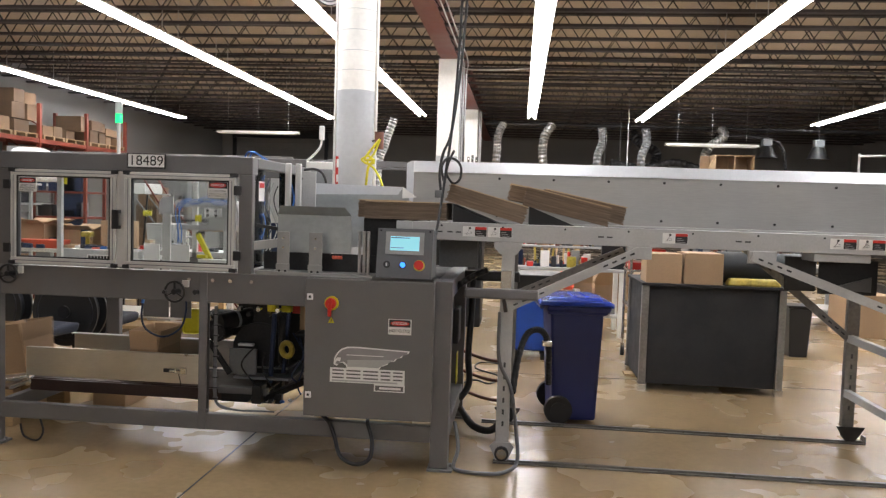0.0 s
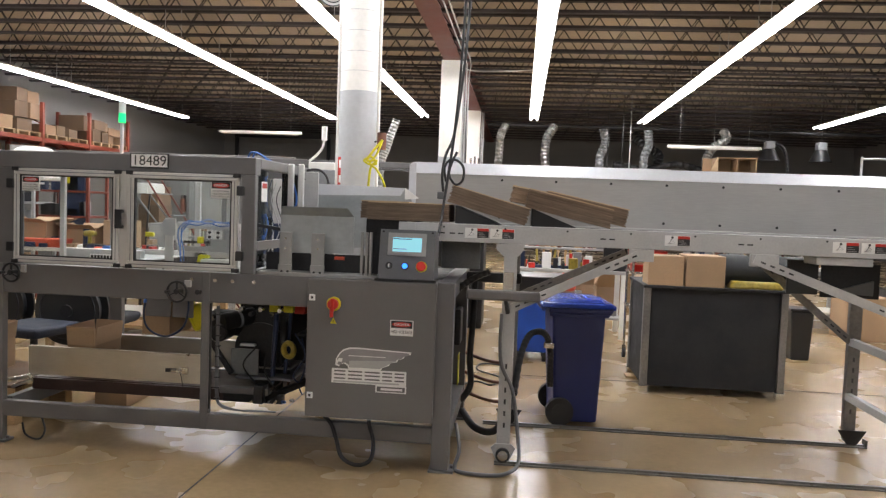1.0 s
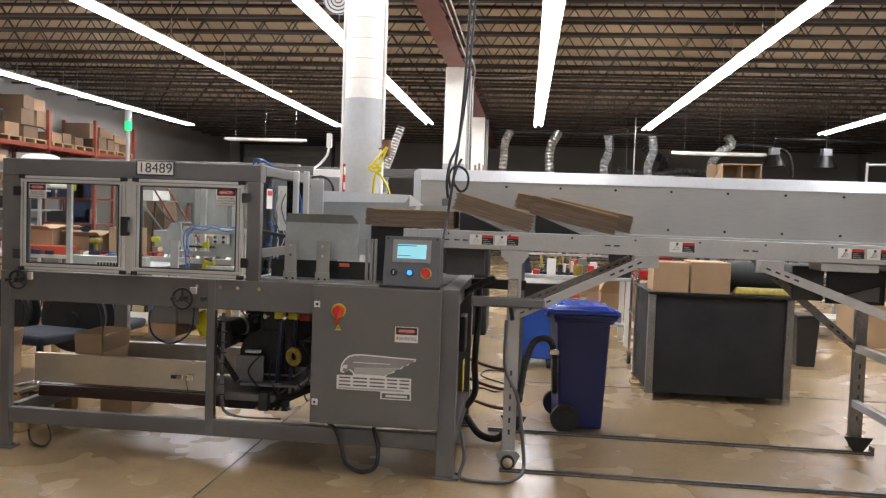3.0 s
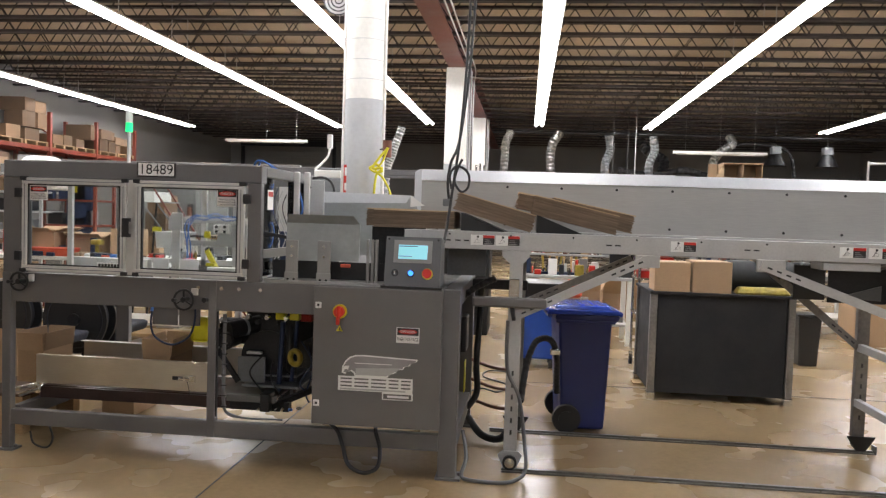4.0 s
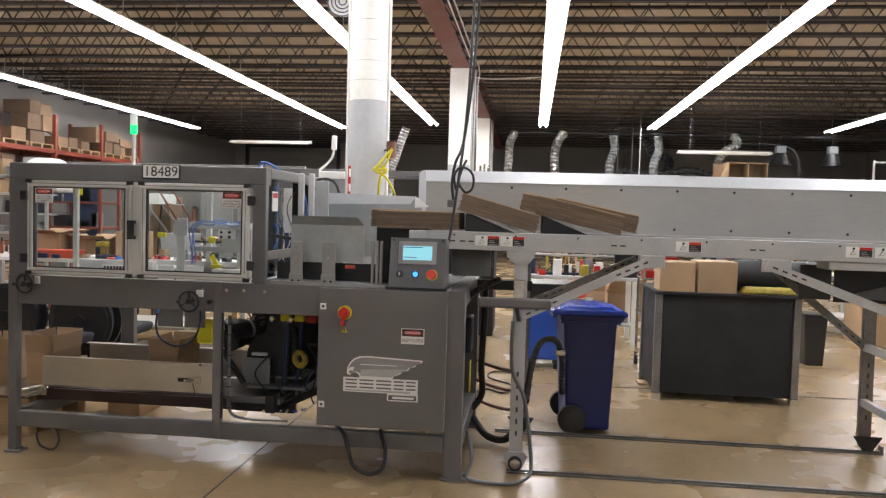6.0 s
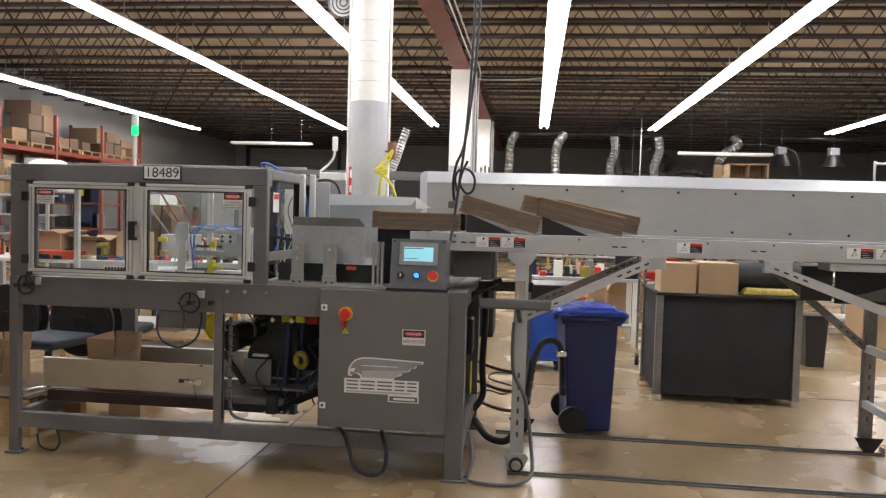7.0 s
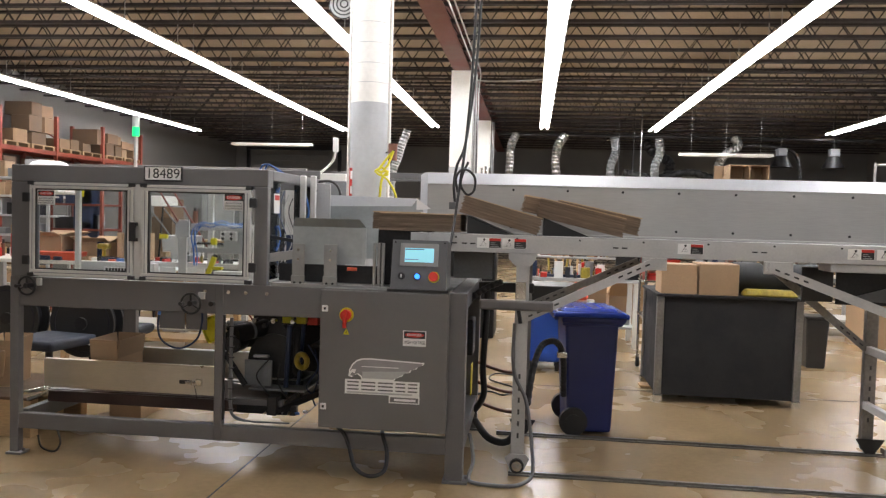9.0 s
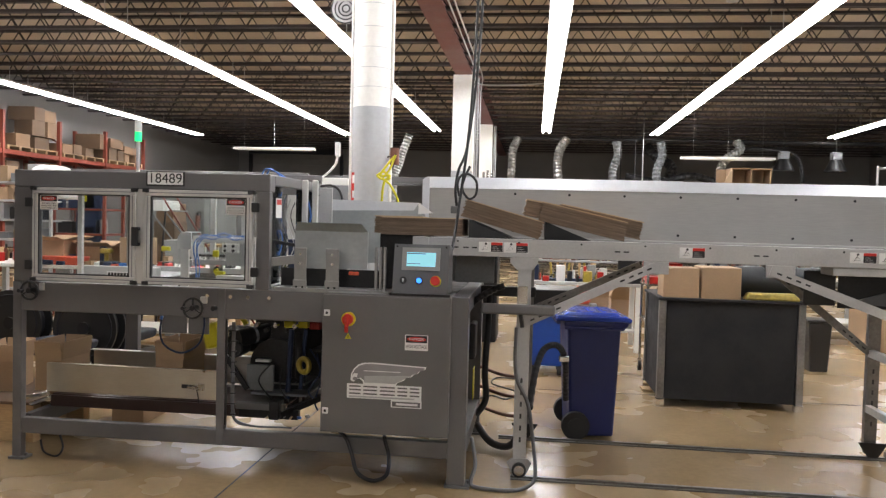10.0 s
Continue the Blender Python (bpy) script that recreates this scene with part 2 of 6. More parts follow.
def bar(p, q, w, h, bm=None, mi=0):
    """A square bar from p to q, w wide and h high."""
    bm = bm or bmesh.new()
    p, q = Vector(p), Vector(q)
    d = (q - p)
    made = bmesh.ops.create_cube(bm, size=1.0)
    for v in made["verts"]:
        v.co = Vector((v.co.x * w, v.co.y * h, v.co.z * d.length))
    m = Matrix.Translation((p + q) / 2) @ d.to_track_quat("Z", "Y").to_matrix().to_4x4()
    bmesh.ops.transform(bm, matrix=m, verts=made["verts"])
    for f in {f for v in made["verts"] for f in v.link_faces}:
        f.material_index = mi
    return bm


def smooth_path(pts, n=8):
    pts = [Vector(p) for p in pts]
    out = []
    for i in range(len(pts) - 1):
        a, b, c, d = pts[max(i - 1, 0)], pts[i], pts[i + 1], pts[min(i + 2, len(pts) - 1)]
        for k in range(n):
            t = k / n
            out.append(0.5 * ((2 * b) + (c - a) * t + (2 * a - 5 * b + 4 * c - d) * t * t + (3 * b - a - 3 * c + d) * t ** 3))
    out.append(pts[-1])
    return out


def hose(pts, r, seg=8, n=8, bm=None, ripple=0.0, mi=0):
    """A round hose or cable through the points."""
    bm = bm or bmesh.new()
    path = smooth_path(pts, n)
    rings, side = [], None
    for i, p in enumerate(path):
        d = (path[min(i + 1, len(path) - 1)] - path[max(i - 1, 0)]).normalized()
        if side is None:
            side = d.orthogonal().normalized()
        side = (side - d * side.dot(d)).normalized()
        up = d.cross(side)
        rr = r * (1 + ripple * (1 if i % 2 else -1))
        rings.append([bm.verts.new(p + (side * math.cos(a) + up * math.sin(a)) * rr) for a in [2 * math.pi * k / seg for k in range(seg)]])
    for a, b in zip(rings, rings[1:]):
        for k in range(seg):
            f = bm.faces.new((a[k], a[(k + 1) % seg], b[(k + 1) % seg], b[k]))
            f.smooth = ripple == 0
            f.material_index = mi
    for cap in (bm.faces.new(list(reversed(rings[0]))), bm.faces.new(rings[-1])):
        cap.material_index = mi
        for e in cap.edges:
            e.smooth = False
    return bm


def ring(centre, axis, r, tube, seg=28, tseg=8, bm=None, mi=0):
    bm = bm or bmesh.new()
    q = Vector(axis).to_track_quat("Z", "Y")
    rings = []
    for i in range(seg):
        a = 2 * math.pi * i / seg
        o = Vector((math.cos(a), math.sin(a), 0))
        rings.append([bm.verts.new(Vector(centre) + q @ (o * (r + tube * math.cos(b)) + Vector((0, 0, tube * math.sin(b)))))
                      for b in [2 * math.pi * k / tseg for k in range(tseg)]])
    for i in range(seg):
        a, b = rings[i], rings[(i + 1) % seg]
        for k in range(tseg):
            f = bm.faces.new((a[k], b[k], b[(k + 1) % tseg], a[(k + 1) % tseg]))
            f.smooth = True
            f.material_index = mi
    return bm


def prism(outline, y0, y1, bm=None, mi=0, axis="y"):
    """A plate with the outline [(x, z), ...], from y0 to y1."""
    bm = bm or bmesh.new()
    put = (lambda a, b, c: (a, c, b)) if axis == "y" else ((lambda a, b, c: (c, a, b)) if axis == "x" else (lambda a, b, c: (a, b, c)))
    lo = [bm.verts.new(put(a, b, y0)) for a, b in outline]
    hi = [bm.verts.new(put(a, b, y1)) for a, b in outline]
    fs = [bm.faces.new(lo), bm.faces.new(list(reversed(hi)))]
    n = len(outline)
    for i in range(n):
        fs.append(bm.faces.new((lo[i], hi[i], hi[(i + 1) % n], lo[(i + 1) % n])))
    for f in fs:
        f.material_index = mi
    bmesh.ops.recalc_face_normals(bm, faces=fs)
    return bm


def lettering(text, at, size, mat, parent, width=None, name="lettering"):
    """Flat letters that face the camera's side (towards -y), centred on the place."""
    cu = bpy.data.curves.new(name, "FONT")
    cu.body, cu.size, cu.align_x, cu.align_y = text, size, "CENTER", "CENTER"
    cu.extrude = 0.0004
    tmp = bpy.data.objects.new(name, cu)
    scene.collection.objects.link(tmp)
    me = bpy.data.meshes.new_from_object(tmp)
    bpy.data.objects.remove(tmp)
    bm = bmesh.new()
    bm.from_mesh(me)
    if width:
        xs = [v.co.x for v in bm.verts]
        k = width / (max(xs) - min(xs))
        for v in bm.verts:
            v.co.x *= k
    bmesh.ops.transform(bm, matrix=Matrix.Translation(at) @ Matrix.Rotation(math.pi / 2, 4, "X"), verts=bm.verts)
    return part(name, bm, mat, parent)


# ---- the hall ----
X0, X1, Y0, Y1, DECK = -14.4, 14.6, -20.0, 36.0, 5.25
solid("floor", box(X0 - .2, X1 + .2, Y0 - .2, Y1 + .2, -0.2, 0), M_FLOOR, "polished tan concrete warehouse floor with stains", "floor", "structure")
solid("wall_west", box(X0 - .2, X0, Y0, Y1, 0, DECK), M_WALL, "grey painted block wall of the hall", "wall", "structure")
solid("wall_east", box(X1, X1 + .2, Y0, Y1, 0, DECK), M_WALL, "grey painted block wall of the hall", "wall", "structure")
solid("wall_north", box(X0 - .2, X1 + .2, Y1, Y1 + .2, 0, DECK), M_WALL, "grey painted far wall of the hall", "wall", "structure")
solid("wall_south", box(X0 - .2, X1 + .2, Y0 - .2, Y0, 0, DECK), M_WALL, "grey painted wall behind the viewer", "wall", "structure")
solid("ceiling", box(X0 - .2, X1 + .2, Y0 - .2, Y1 + .2, DECK, DECK + .1), M_DECK, "beige metal roof deck above open joists", "ceiling", "structure")

# open-web joists
JOIST_Z = 4.76


first = thing("roof_joist", (0, 0, 0), "dark open-web steel roof joist under the deck", "roof joist", "roof joists")
XA, XB = X0 + .02, X1 - .02
for word, z, h in (("bottom_chord", JOIST_Z, .05), ("top_chord", DECK - .03, .04)):
    c = bmesh.new()
    for dy in (-.03, .03):
        box(XA, XB, dy - .022, dy + .022, z - h / 2, z + h / 2, bm=c)
    part(word, c, M_JOIST, first)
web = bmesh.new()
count = int((XB - XA) / .30)
for i in range(count):
    x, step = XA + i * (XB - XA) / count, (XB - XA) / count
    a, c = (JOIST_Z, DECK - .05) if i % 2 else (DECK - .05, JOIST_Z)
    bar((x, 0, a), (x + step, 0, c), .017, .017, web)
tagged(part("web", web, M_JOIST, first), kind="stuff")
first.location = (0, -6.1 - 12 * 1.05, 0)
yj = first.location.y + 1.05
while yj < Y1 - .3:
    copy_thing(first, pose(0, yj, 0))
    yj += 1.05

# main girder on the columns
g = bmesh.new()
box(-1.78, -1.42, Y0, Y1, 4.65, 4.68, bm=g)
box(-1.615, -1.585, Y0, Y1, 4.68, 5.18, bm=g)
box(-1.78, -1.42, Y0, Y1, 5.18, 5.21, bm=g)
solid("girder", g, M_GIRDER, "dark red steel girder running over the columns", "girder", "structure")

# columns
for i, (cx, cy) in enumerate(((-1.835, 8.43), (-1.60, 16.6), (-1.64, 24.85))):
    col = thing("column", (cx, cy, 0), ("round " if i == 0 else "square ") + "white column with grey painted lower part", "column", "hall columns")
    if i == 0:
        part("hook", rod((-1.66, 8.40, 2.20), (-1.50, 8.10, 2.20), .01, 8), M_DARKIRON, col, "dark cord hook")
        sign = part("sign_strip", box(-2.02, -1.955, 8.275, 8.32, 1.70, 2.02), M_RED, col, "narrow red and white sign strip")
        for za, zb in ((1.90, 1.99), (1.74, 1.82)):
            part("sign_field", box(-2.008, -1.967, 8.272, 8.275, za, zb), M_PAPER, sign)
        part("shaft", rod((cx, cy, 2.74), (cx, cy, 4.65), .215, 48), M_COL_WHITE, col, "white upper shaft with faint seams")
        part("lower_shaft", rod((cx, cy, 0), (cx, cy, 2.74), .218, 48), M_COL_GREY, col, "grey painted lower shaft")
        for dx in (-.222, .222):
            part("corner_conduit", rod((cx + dx, cy - .04, 0), (cx + dx, cy - .04, 4.65), .022, 10), M_WHITE, col, "white conduit pipe")
        for z in (2.95, 3.16, 3.38, 3.6, 3.85):
            part("band", rod((cx, cy, z), (cx, cy, z + .005), .2162, 48), M_COL_GREY, col)
    else:
        w = .225 if i == 1 else .20
        part("shaft", box(cx - w, cx + w, cy - .2, cy + .2, 2.6, 4.65, .01), M_COL_WHITE, col)
        part("lower_shaft", box(cx - w - .002, cx + w + .002, cy - .202, cy + .202, 0, 2.6, .01), M_COL_GREY, col, "grey painted lower shaft")
        for dx in (.26, .31):
            part("conduit", rod((cx + dx, cy - .1, 0), (cx + dx, cy - .1, 4.6), .018, 8), M_GREYPAINT, col)

# fluorescent rows
lamp = thing("strip_light", (0, 0, 4.4), "white fluorescent strip light, lit, hung under the joists", "strip light", "ceiling strip lights")
part("housing", prism([(-.15, 4.398), (-.145, 4.41), (-.07, 4.46), (.07, 4.46), (.145, 4.41), (.15, 4.398)], -1.215, 1.215), M_WHITE, lamp)
for dx in (-.095, .095):
    part("tube", rod((dx, -1.2, 4.380), (dx, 1.2, 4.380), .024, 6), M_TUBE, lamp, "glowing white tube")
for dy in (-.9, .9):
    part("hanger", rod((0, dy, 4.46), (0, dy, DECK), .006, 6), M_GREYPAINT, lamp)
# lamps behind the camera are unseen, added to light the machine's front;
# the dark spans leave lamps out so the floor in front stays dim
for x, yend, dark in ((-12.0, 26.4, (-20, 8)), (-6.45, 25.8, (-7, 4.5)), (-3.19, 24.4, (-7, 3)), (.26, 24.4, (-7, 3)), (3.62, 24.7, (-7, -.5)), (8.95, 24.9, (-7, -.5))):
    y = yend - 1.22
    while y > -18.5:
        if not dark[0] < y < dark[1]:
            copy_thing(lamp, pose(x, y, 4.4))
        y -= 2.44
for o in (*lamp.children, lamp):
    bpy.data.objects.remove(o)


# ---- the case erector ----
FY = 4.274            # front face of its frame
RY = 5.50             # back face
erector = thing("case_erector", (-1.75, 4.9, 0), "charcoal grey case erector with clear guard doors and steel frame", "packaging machine")


def warning_label(x0, x1, z0, z1, y, parent, words, bars=0):
    """A white label with a red oval on black at its head and words or bars below."""
    h, w, cx = z1 - z0, x1 - x0, (x0 + x1) / 2
    bm = box(x0, x1, y - .001, y, z0, z1)
    head = .42 if bars else .5
    box(x0 + .04 * w, x1 - .04 * w, y - .002, y - .001, z1 - head * h, z1 - .04 * h, bm=bm, mi=1)
    zc = z1 - (head + .04) / 2 * h
    n = 20
    prism([(cx + .41 * w * math.cos(2 * math.pi * i / n), zc + .15 * h * math.sin(2 * math.pi * i / n)) for i in range(n)], y - .003, y - .002, bm, 2)
    lab = part("warning_label", bm, [M_PAPER, M_INK, M_RED], parent, "white warning label with red danger oval")
    lettering("DANGER", (cx, y - .0035, zc), .22 * h, M_PAPER, parent, .64 * w)
    if bars:
        lettering("DO NOT OPEN\nWHILE MACHINE\nIS IN OPERATION", (cx, y - .0025, z0 + .26 * h), .155 * h, M_INK, parent, .88 * w)
    if words:
        lettering(words, (cx, y - .0025, z0 + .24 * h), .3 * h, M_INK, parent, .9 * w)
    return lab


# frame
for n, (xa, xb, d) in enumerate(((-3.115, -3.058, .05), (-1.828, -1.778, .05), (-.457, -.355, .1))):
    for y in (FY, RY - d):
        low = .012 if n != 1 else .157
        if n == 0 and y > FY:
            xa, xb = -3.05, -2.95
        part("post", box(xa, xb, y, y + d, low, 1.08, .005), M_MACHINE, erector)
        if n != 1:
            f = box(xa - .012, xb + .03, y - .02, y + d + .02, 0, .014, .002)
            rod((xb + .018, y + d / 2, .012), (xb + .018, y + d / 2, .03), .010, 6, f)
            part("foot_plate", f, M_MACHINE, erector)
for y in (FY + .004, RY - .056):
    part("bottom_rail", box(-3.058, -.457, y, y + .05, .157, .251, .005), M_MACHINE, erector)
    part("top_beam", box(-3.058, -.457, y, y + .05, .905, 1.08, .005), M_MACHINE, erector)
for xa, xb in ((-3.111, -3.062), (-.453, -.359)):
    part("side_rail", box(xa, xb, FY + .1, RY - .1, .157, .251, .005), M_MACHINE, erector)
    part("side_beam", box(xa, xb, FY + .1, RY - .1, .98, 1.08, .005), M_MACHINE, erector)
for i, x in enumerate((-1.886, -1.745, -1.64, -1.513)):
    b = rod((x, FY + .002, 1.035), (x, FY - .008, 1.035), .011, 12)
    part("bolt", b, M_CHROME, erector, "domed zinc bolt")


def handwheel(cx, cz, r):
    y = FY - .045
    w = part("handwheel", ring((cx, y, cz), (0, 1, 0), r, .0075), M_BLACK, erector, "black spoked handwheel")
    s = bmesh.new()
    for k in range(3):
        a = math.radians(90 + 120 * k)
        bar((cx, y, cz), (cx + r * math.cos(a), y, cz + r * math.sin(a)), .012, .006, s)
    rod((cx, y - .012, cz), (cx, FY, cz), .016, 16, s)
    part("spokes", s, M_BLACK, w)
    part("grip", rod((cx - r * .8, y, cz), (cx - r * .8, y - .04, cz), .008, 10, None, .011), M_BLACK, w)


handwheel(-2.975, 1.03, .053)
handwheel(-1.955, .965, .058)
part("bearing_bracket", box(-1.925, -1.885, FY - .02, FY, .99, 1.03, .004), M_ALU, erector)
part("knob", rod((-1.84, FY, .965), (-1.84, FY - .03, .965), .015, 14), M_BLACK, erector)
part("bearing_bracket", box(-2.935, -2.905, FY - .02, FY, 1.03, 1.075, .004), M_ALU, erector)

# upper guard enclosure
TOP = 1.75
part("header_front", box(-3.11, -1.52, FY, FY + .09, 1.648, TOP, .006), M_MACHINE, erector)
part("header_rear", box(-3.045, -1.52, RY - .09, RY, 1.668, TOP, .006), M_MACHINE, erector)
part("header_side", box(-1.60, -1.52, FY + .09, RY - .09, 1.690, TOP, .006), M_MACHINE, erector)
part("header_side", box(-3.11, -3.02, FY + .09, RY - .09, 1.690, TOP, .006), M_MACHINE, erector)
part("corner_post", box(-3.11, -2.985, FY, FY + .09, 1.08, 1.648, .005), M_MACHINE, erector)
part("corner_post", box(-1.600, -1.52, FY, FY + .05, 1.08, 1.648, .005), M_MACHINE, erector)
part("corner_post", box(-3.045, -2.995, RY - .06, RY, 1.08, 1.668, .005), M_BRACKET, erector)
part("corner_post", box(-1.600, -1.52, RY - .09, RY, 1.08, 1.668, .005), M_MACHINE, erector)


def pane(x0, x1, y0, y1, z0, z1, parent):
    p = part("pane", box(x0, x1, y0, y1, z0, z1), M_GLASS, parent, "clear plastic pane")
    p.visible_shadow = False
    return p


def guard_door(x0, x1, z0, z1, y, hinge):
    w = .036
    bm = box(x0, x1, y, y + .03, z1 - w, z1, .003)
    d = part("guard_door", bm, M_ALU, erector, "aluminium framed clear guard door, closed")
    part("bottom_bar", box(x0, x1, y, y + .03, z0, z0 + w, .003), M_ALU, d)
    part("stile", box(x0, x0 + w, y, y + .03, z0 + w, z1 - w, .003), M_ALU, d)
    part("stile", box(x1 - w, x1, y, y + .03, z0 + w, z1 - w, .003), M_ALU, d)
    for q in ((x0 + .01, x1 - .01, z1 - w * .55, z1 - w * .42), (x0 + .01, x1 - .01, z0 + w * .42, z0 + w * .55)):
        part("groove", box(q[0], q[1], y - .0006, y + .001, q[2], q[3]), M_GREYMACH, d)
    for q in (x0 + w * .45, x1 - w * .58):
        part("groove", box(q, q + w * .13, y - .0006, y + .001, z0 + w, z1 - w), M_GREYMACH, d)
    g = bmesh.new()
    a, c, e, f = x0 + w, x1 - w, z0 + w, z1 - w
    for q in ((a, c, f - .008, f), (a, c, e, e + .008), (a, a + .008, e + .008, f - .008), (c - .008, c, e + .008, f - .008)):
        box(q[0], q[1], y + .004, y + .024, q[2], q[3], bm=g)
    part("gasket", g, M_RUBBER, d)
    pane(a + .004, c - .004, y + .011, y + .016, e + .004, f - .004, d)
    for cx in (x0, x1):
        for cz in (z0, z1):
            part("corner_cap", box(cx - .012 if cx == x0 else cx - .03, cx + .03 if cx == x0 else cx + .012, y - .004, y + .026,
                                   cz - .008 if cz == z0 else cz - .016, cz + .016 if cz == z0 else cz + .008, .004), M_BLACK, d)
    for cz in (z0 + .09, z1 - .09):
        hx = x0 - .018 if hinge == "l" else x1 + .018
        part("hinge", box(hx - .022, hx + .022, y - .012, y + .012, cz - .028, cz + .028, .005), M_BLACK, d)
    return d


DZ0, DZ1, DY = 1.094, 1.646, FY - .032
d1 = guard_door(-2.972, -2.322, DZ0, DZ1, DY, "l")
d2 = guard_door(-2.268, -1.612, DZ0, DZ1, DY, "r")
part("centre_post", box(-2.320, -2.270, FY - .026, FY + .03, DZ0, DZ1, .003), M_ALU, erector)
h = box(-2.332, -2.290, DY - .03, DY - .022, 1.315, 1.425, .003)
box(-2.332, -2.290, DY - .022, DY, 1.405, 1.425, bm=h)
box(-2.332, -2.290, DY - .022, DY, 1.315, 1.335, bm=h)
part("door_handle", h, M_BLACK, erector, "black pull handle")
warning_label(-2.925, -2.815, 1.515, 1.600, DY + .010, d1, "", 3)
warning_label(-1.775, -1.655, 1.510, 1.605, DY + .010, d2, "", 3)
b = box(-2.50, -2.35, DY + .008, DY + .010, 1.125, 1.160)
for k in range(7):
    box(-2.492 + k * .0195, -2.478 + k * .0195, DY + .0065, DY + .008, 1.132, 1.153, bm=b, mi=1)
part("maker_sticker", b, [M_PAPER, M_INK], d1, "white sticker with dark bars")

# number plate on the header
pl = part("number_plate", box(-2.272, -2.035, FY - .006, FY, 1.668, 1.756, .002), M_BLACK, erector, "white plate with black frame and number")
part("plate_face", box(-2.262, -2.045, FY - .008, FY - .006, 1.677, 1.749), M_PAPER, pl)
lettering("18489", (-2.153, FY - .0085, 1.711), .082, M_INK, pl, .19)

# inner rear frame and guides
for xa, xb in ((-2.99, -2.95), (-2.36, -2.32), (-1.78, -1.70)):
    part("rear_stile", box(xa, xb, RY - .13, RY - .10, 1.08, 1.668, .003), M_ALU, erector)
pane(-2.95, -2.36, RY - .118, RY - .114, 1.10, 1.66, erector)
pane(-2.32, -1.78, RY - .118, RY - .114, 1.10, 1.66, erector)
part("rear_sill", box(-2.95, -1.70, RY - .13, RY - .10, 1.08, 1.12, .003), M_ALU, erector)
pane(-1.569, -1.564, FY + .10, FY + .36, 1.10, 1.69, erector)
pane(-1.569, -1.564, FY + .64, RY - .10, 1.10, 1.69, erector)
sl_ = part("side_label", box(-1.562, -1.560, 4.50, 4.60, 1.50, 1.62), M_PAPER, erector, "white label with red head on the side pane")
part("label_head", box(-1.560, -1.558, 4.51, 4.59, 1.58, 1.61), M_RED, sl_)
part("guide_bar", box(-2.735, -2.705, FY + .05, FY + .075, 1.10, 1.648, .003), M_ALU, erector)
part("deck_plate", box(-3.00, -2.45, FY + .10, RY - .14, 1.075, 1.085, .002), M_GREYPAINT, erector)
part("deck_plate", box(-1.98, -1.60, FY + .10, RY - .14, 1.075, 1.085, .002), M_GREYPAINT, erector)
part("deck_rail", box(-3.00, -2.46, FY + .50, FY + .56, 1.085, 1.15, .004), M_ALU, erector)
part("deck_rail", box(-1.97, -1.62, FY + .30, FY + .38, 1.085, 1.13, .004), M_ALU, erector)
part("guide_rail", box(-2.04, -2.00, RY - .34, RY - .30, 1.08, 1.70, .003), M_ALU, erector)
part("valve_box", box(-2.22, -2.10, RY - .16, RY - .135, 1.52, 1.62, .004), M_PAPER, erector)

# clear-plastic hinges and bracket posts beside the enclosure
for x in (-1.478, -1.412):
    part("flap_guide", box(x, x + .036, FY + .47, FY + .50, 1.10, 1.745, .006), M_ALU, erector)
hb = bmesh.new()
for dx in (0, .03):
    hose([(-1.62 + dx, 4.8, 1.75), (-1.68, 4.82, 1.80), (-1.76 + dx, 4.85, 1.815), (-1.80 + dx, 4.88, 1.75)], .006, 6, 6, hb)
part("air_hose", hb, M_BLUEHOSE, erector, "blue looped air hose")
hose_pts = [(-1.50, 4.95, 1.62), (-1.47, 4.92, 1.5), (-1.52, 4.9, 1.38), (-1.46, 4.88, 1.24), (-1.5, 4.85, 1.12)]
hb = hose(hose_pts, .007, 6, 6)
hose([(p[0] + .05, p[1] - .05, p[2] - .03) for p in hose_pts], .006, 6, 6, hb)
hose([(p[0] - .04, p[1] + .05, p[2] + .04) for p in hose_pts], .006, 6, 6, hb)
part("air_hose", hb, M_BLUEHOSE, erector, "blue air hoses")
part("black_hose", hose([(-1.56, 5.3, 1.72), (-1.45, 5.35, 1.74), (-1.38, 5.36, 1.68), (-1.36, 5.36, 1.5), (-1.36, 5.36, 1.2)], .009, 8), M_RUBBER, erector)
part("valve_block", box(-1.63, -1.585, 4.95, 5.05, 1.14, 1.36, .006), M_NAVY, erector, "dark blue valve block")
part("back_plate", box(-1.50, -1.36, 5.05, 5.06, 1.15, 1.71, .004), M_GREYPAINT, erector, "pale plate with bolts")
for z in (1.25, 1.45, 1.66):
    part("bolt", rod((-1.46, 5.05, z), (-1.46, 5.04, z), .01, 8), M_DARKIRON, erector)
part("white_unit", box(-1.60, -1.52, 4.98, 5.08, 1.36, 1.46, .006), M_PAPER, erector, "small white control unit")
part("sensor_block", box(-1.57, -1.52, 4.6, 4.68, 1.13, 1.18, .004), M_CHROME, erector)
for k in range(4):
    part("thin_hose", hose([(-1.56 + .012 * k, 4.6 + .05 * k, 1.66 - .02 * k), (-1.60 + .015 * k, 4.62 + .05 * k, 1.5), (-1.55 + .02 * k, 4.6 + .05 * k, 1.36 - .02 * k), (-1.60 + .01 * k, 4.58 + .05 * k, 1.18)], .0035, 6, 6), (M_BLUEHOSE, M_NAVY, M_GREYPAINT, M_CABLE)[k % 4], erector)
part("clamp", box(-1.42, -1.37, 4.6, 4.7, 1.3, 1.36, .004), M_YELLOW, erector)

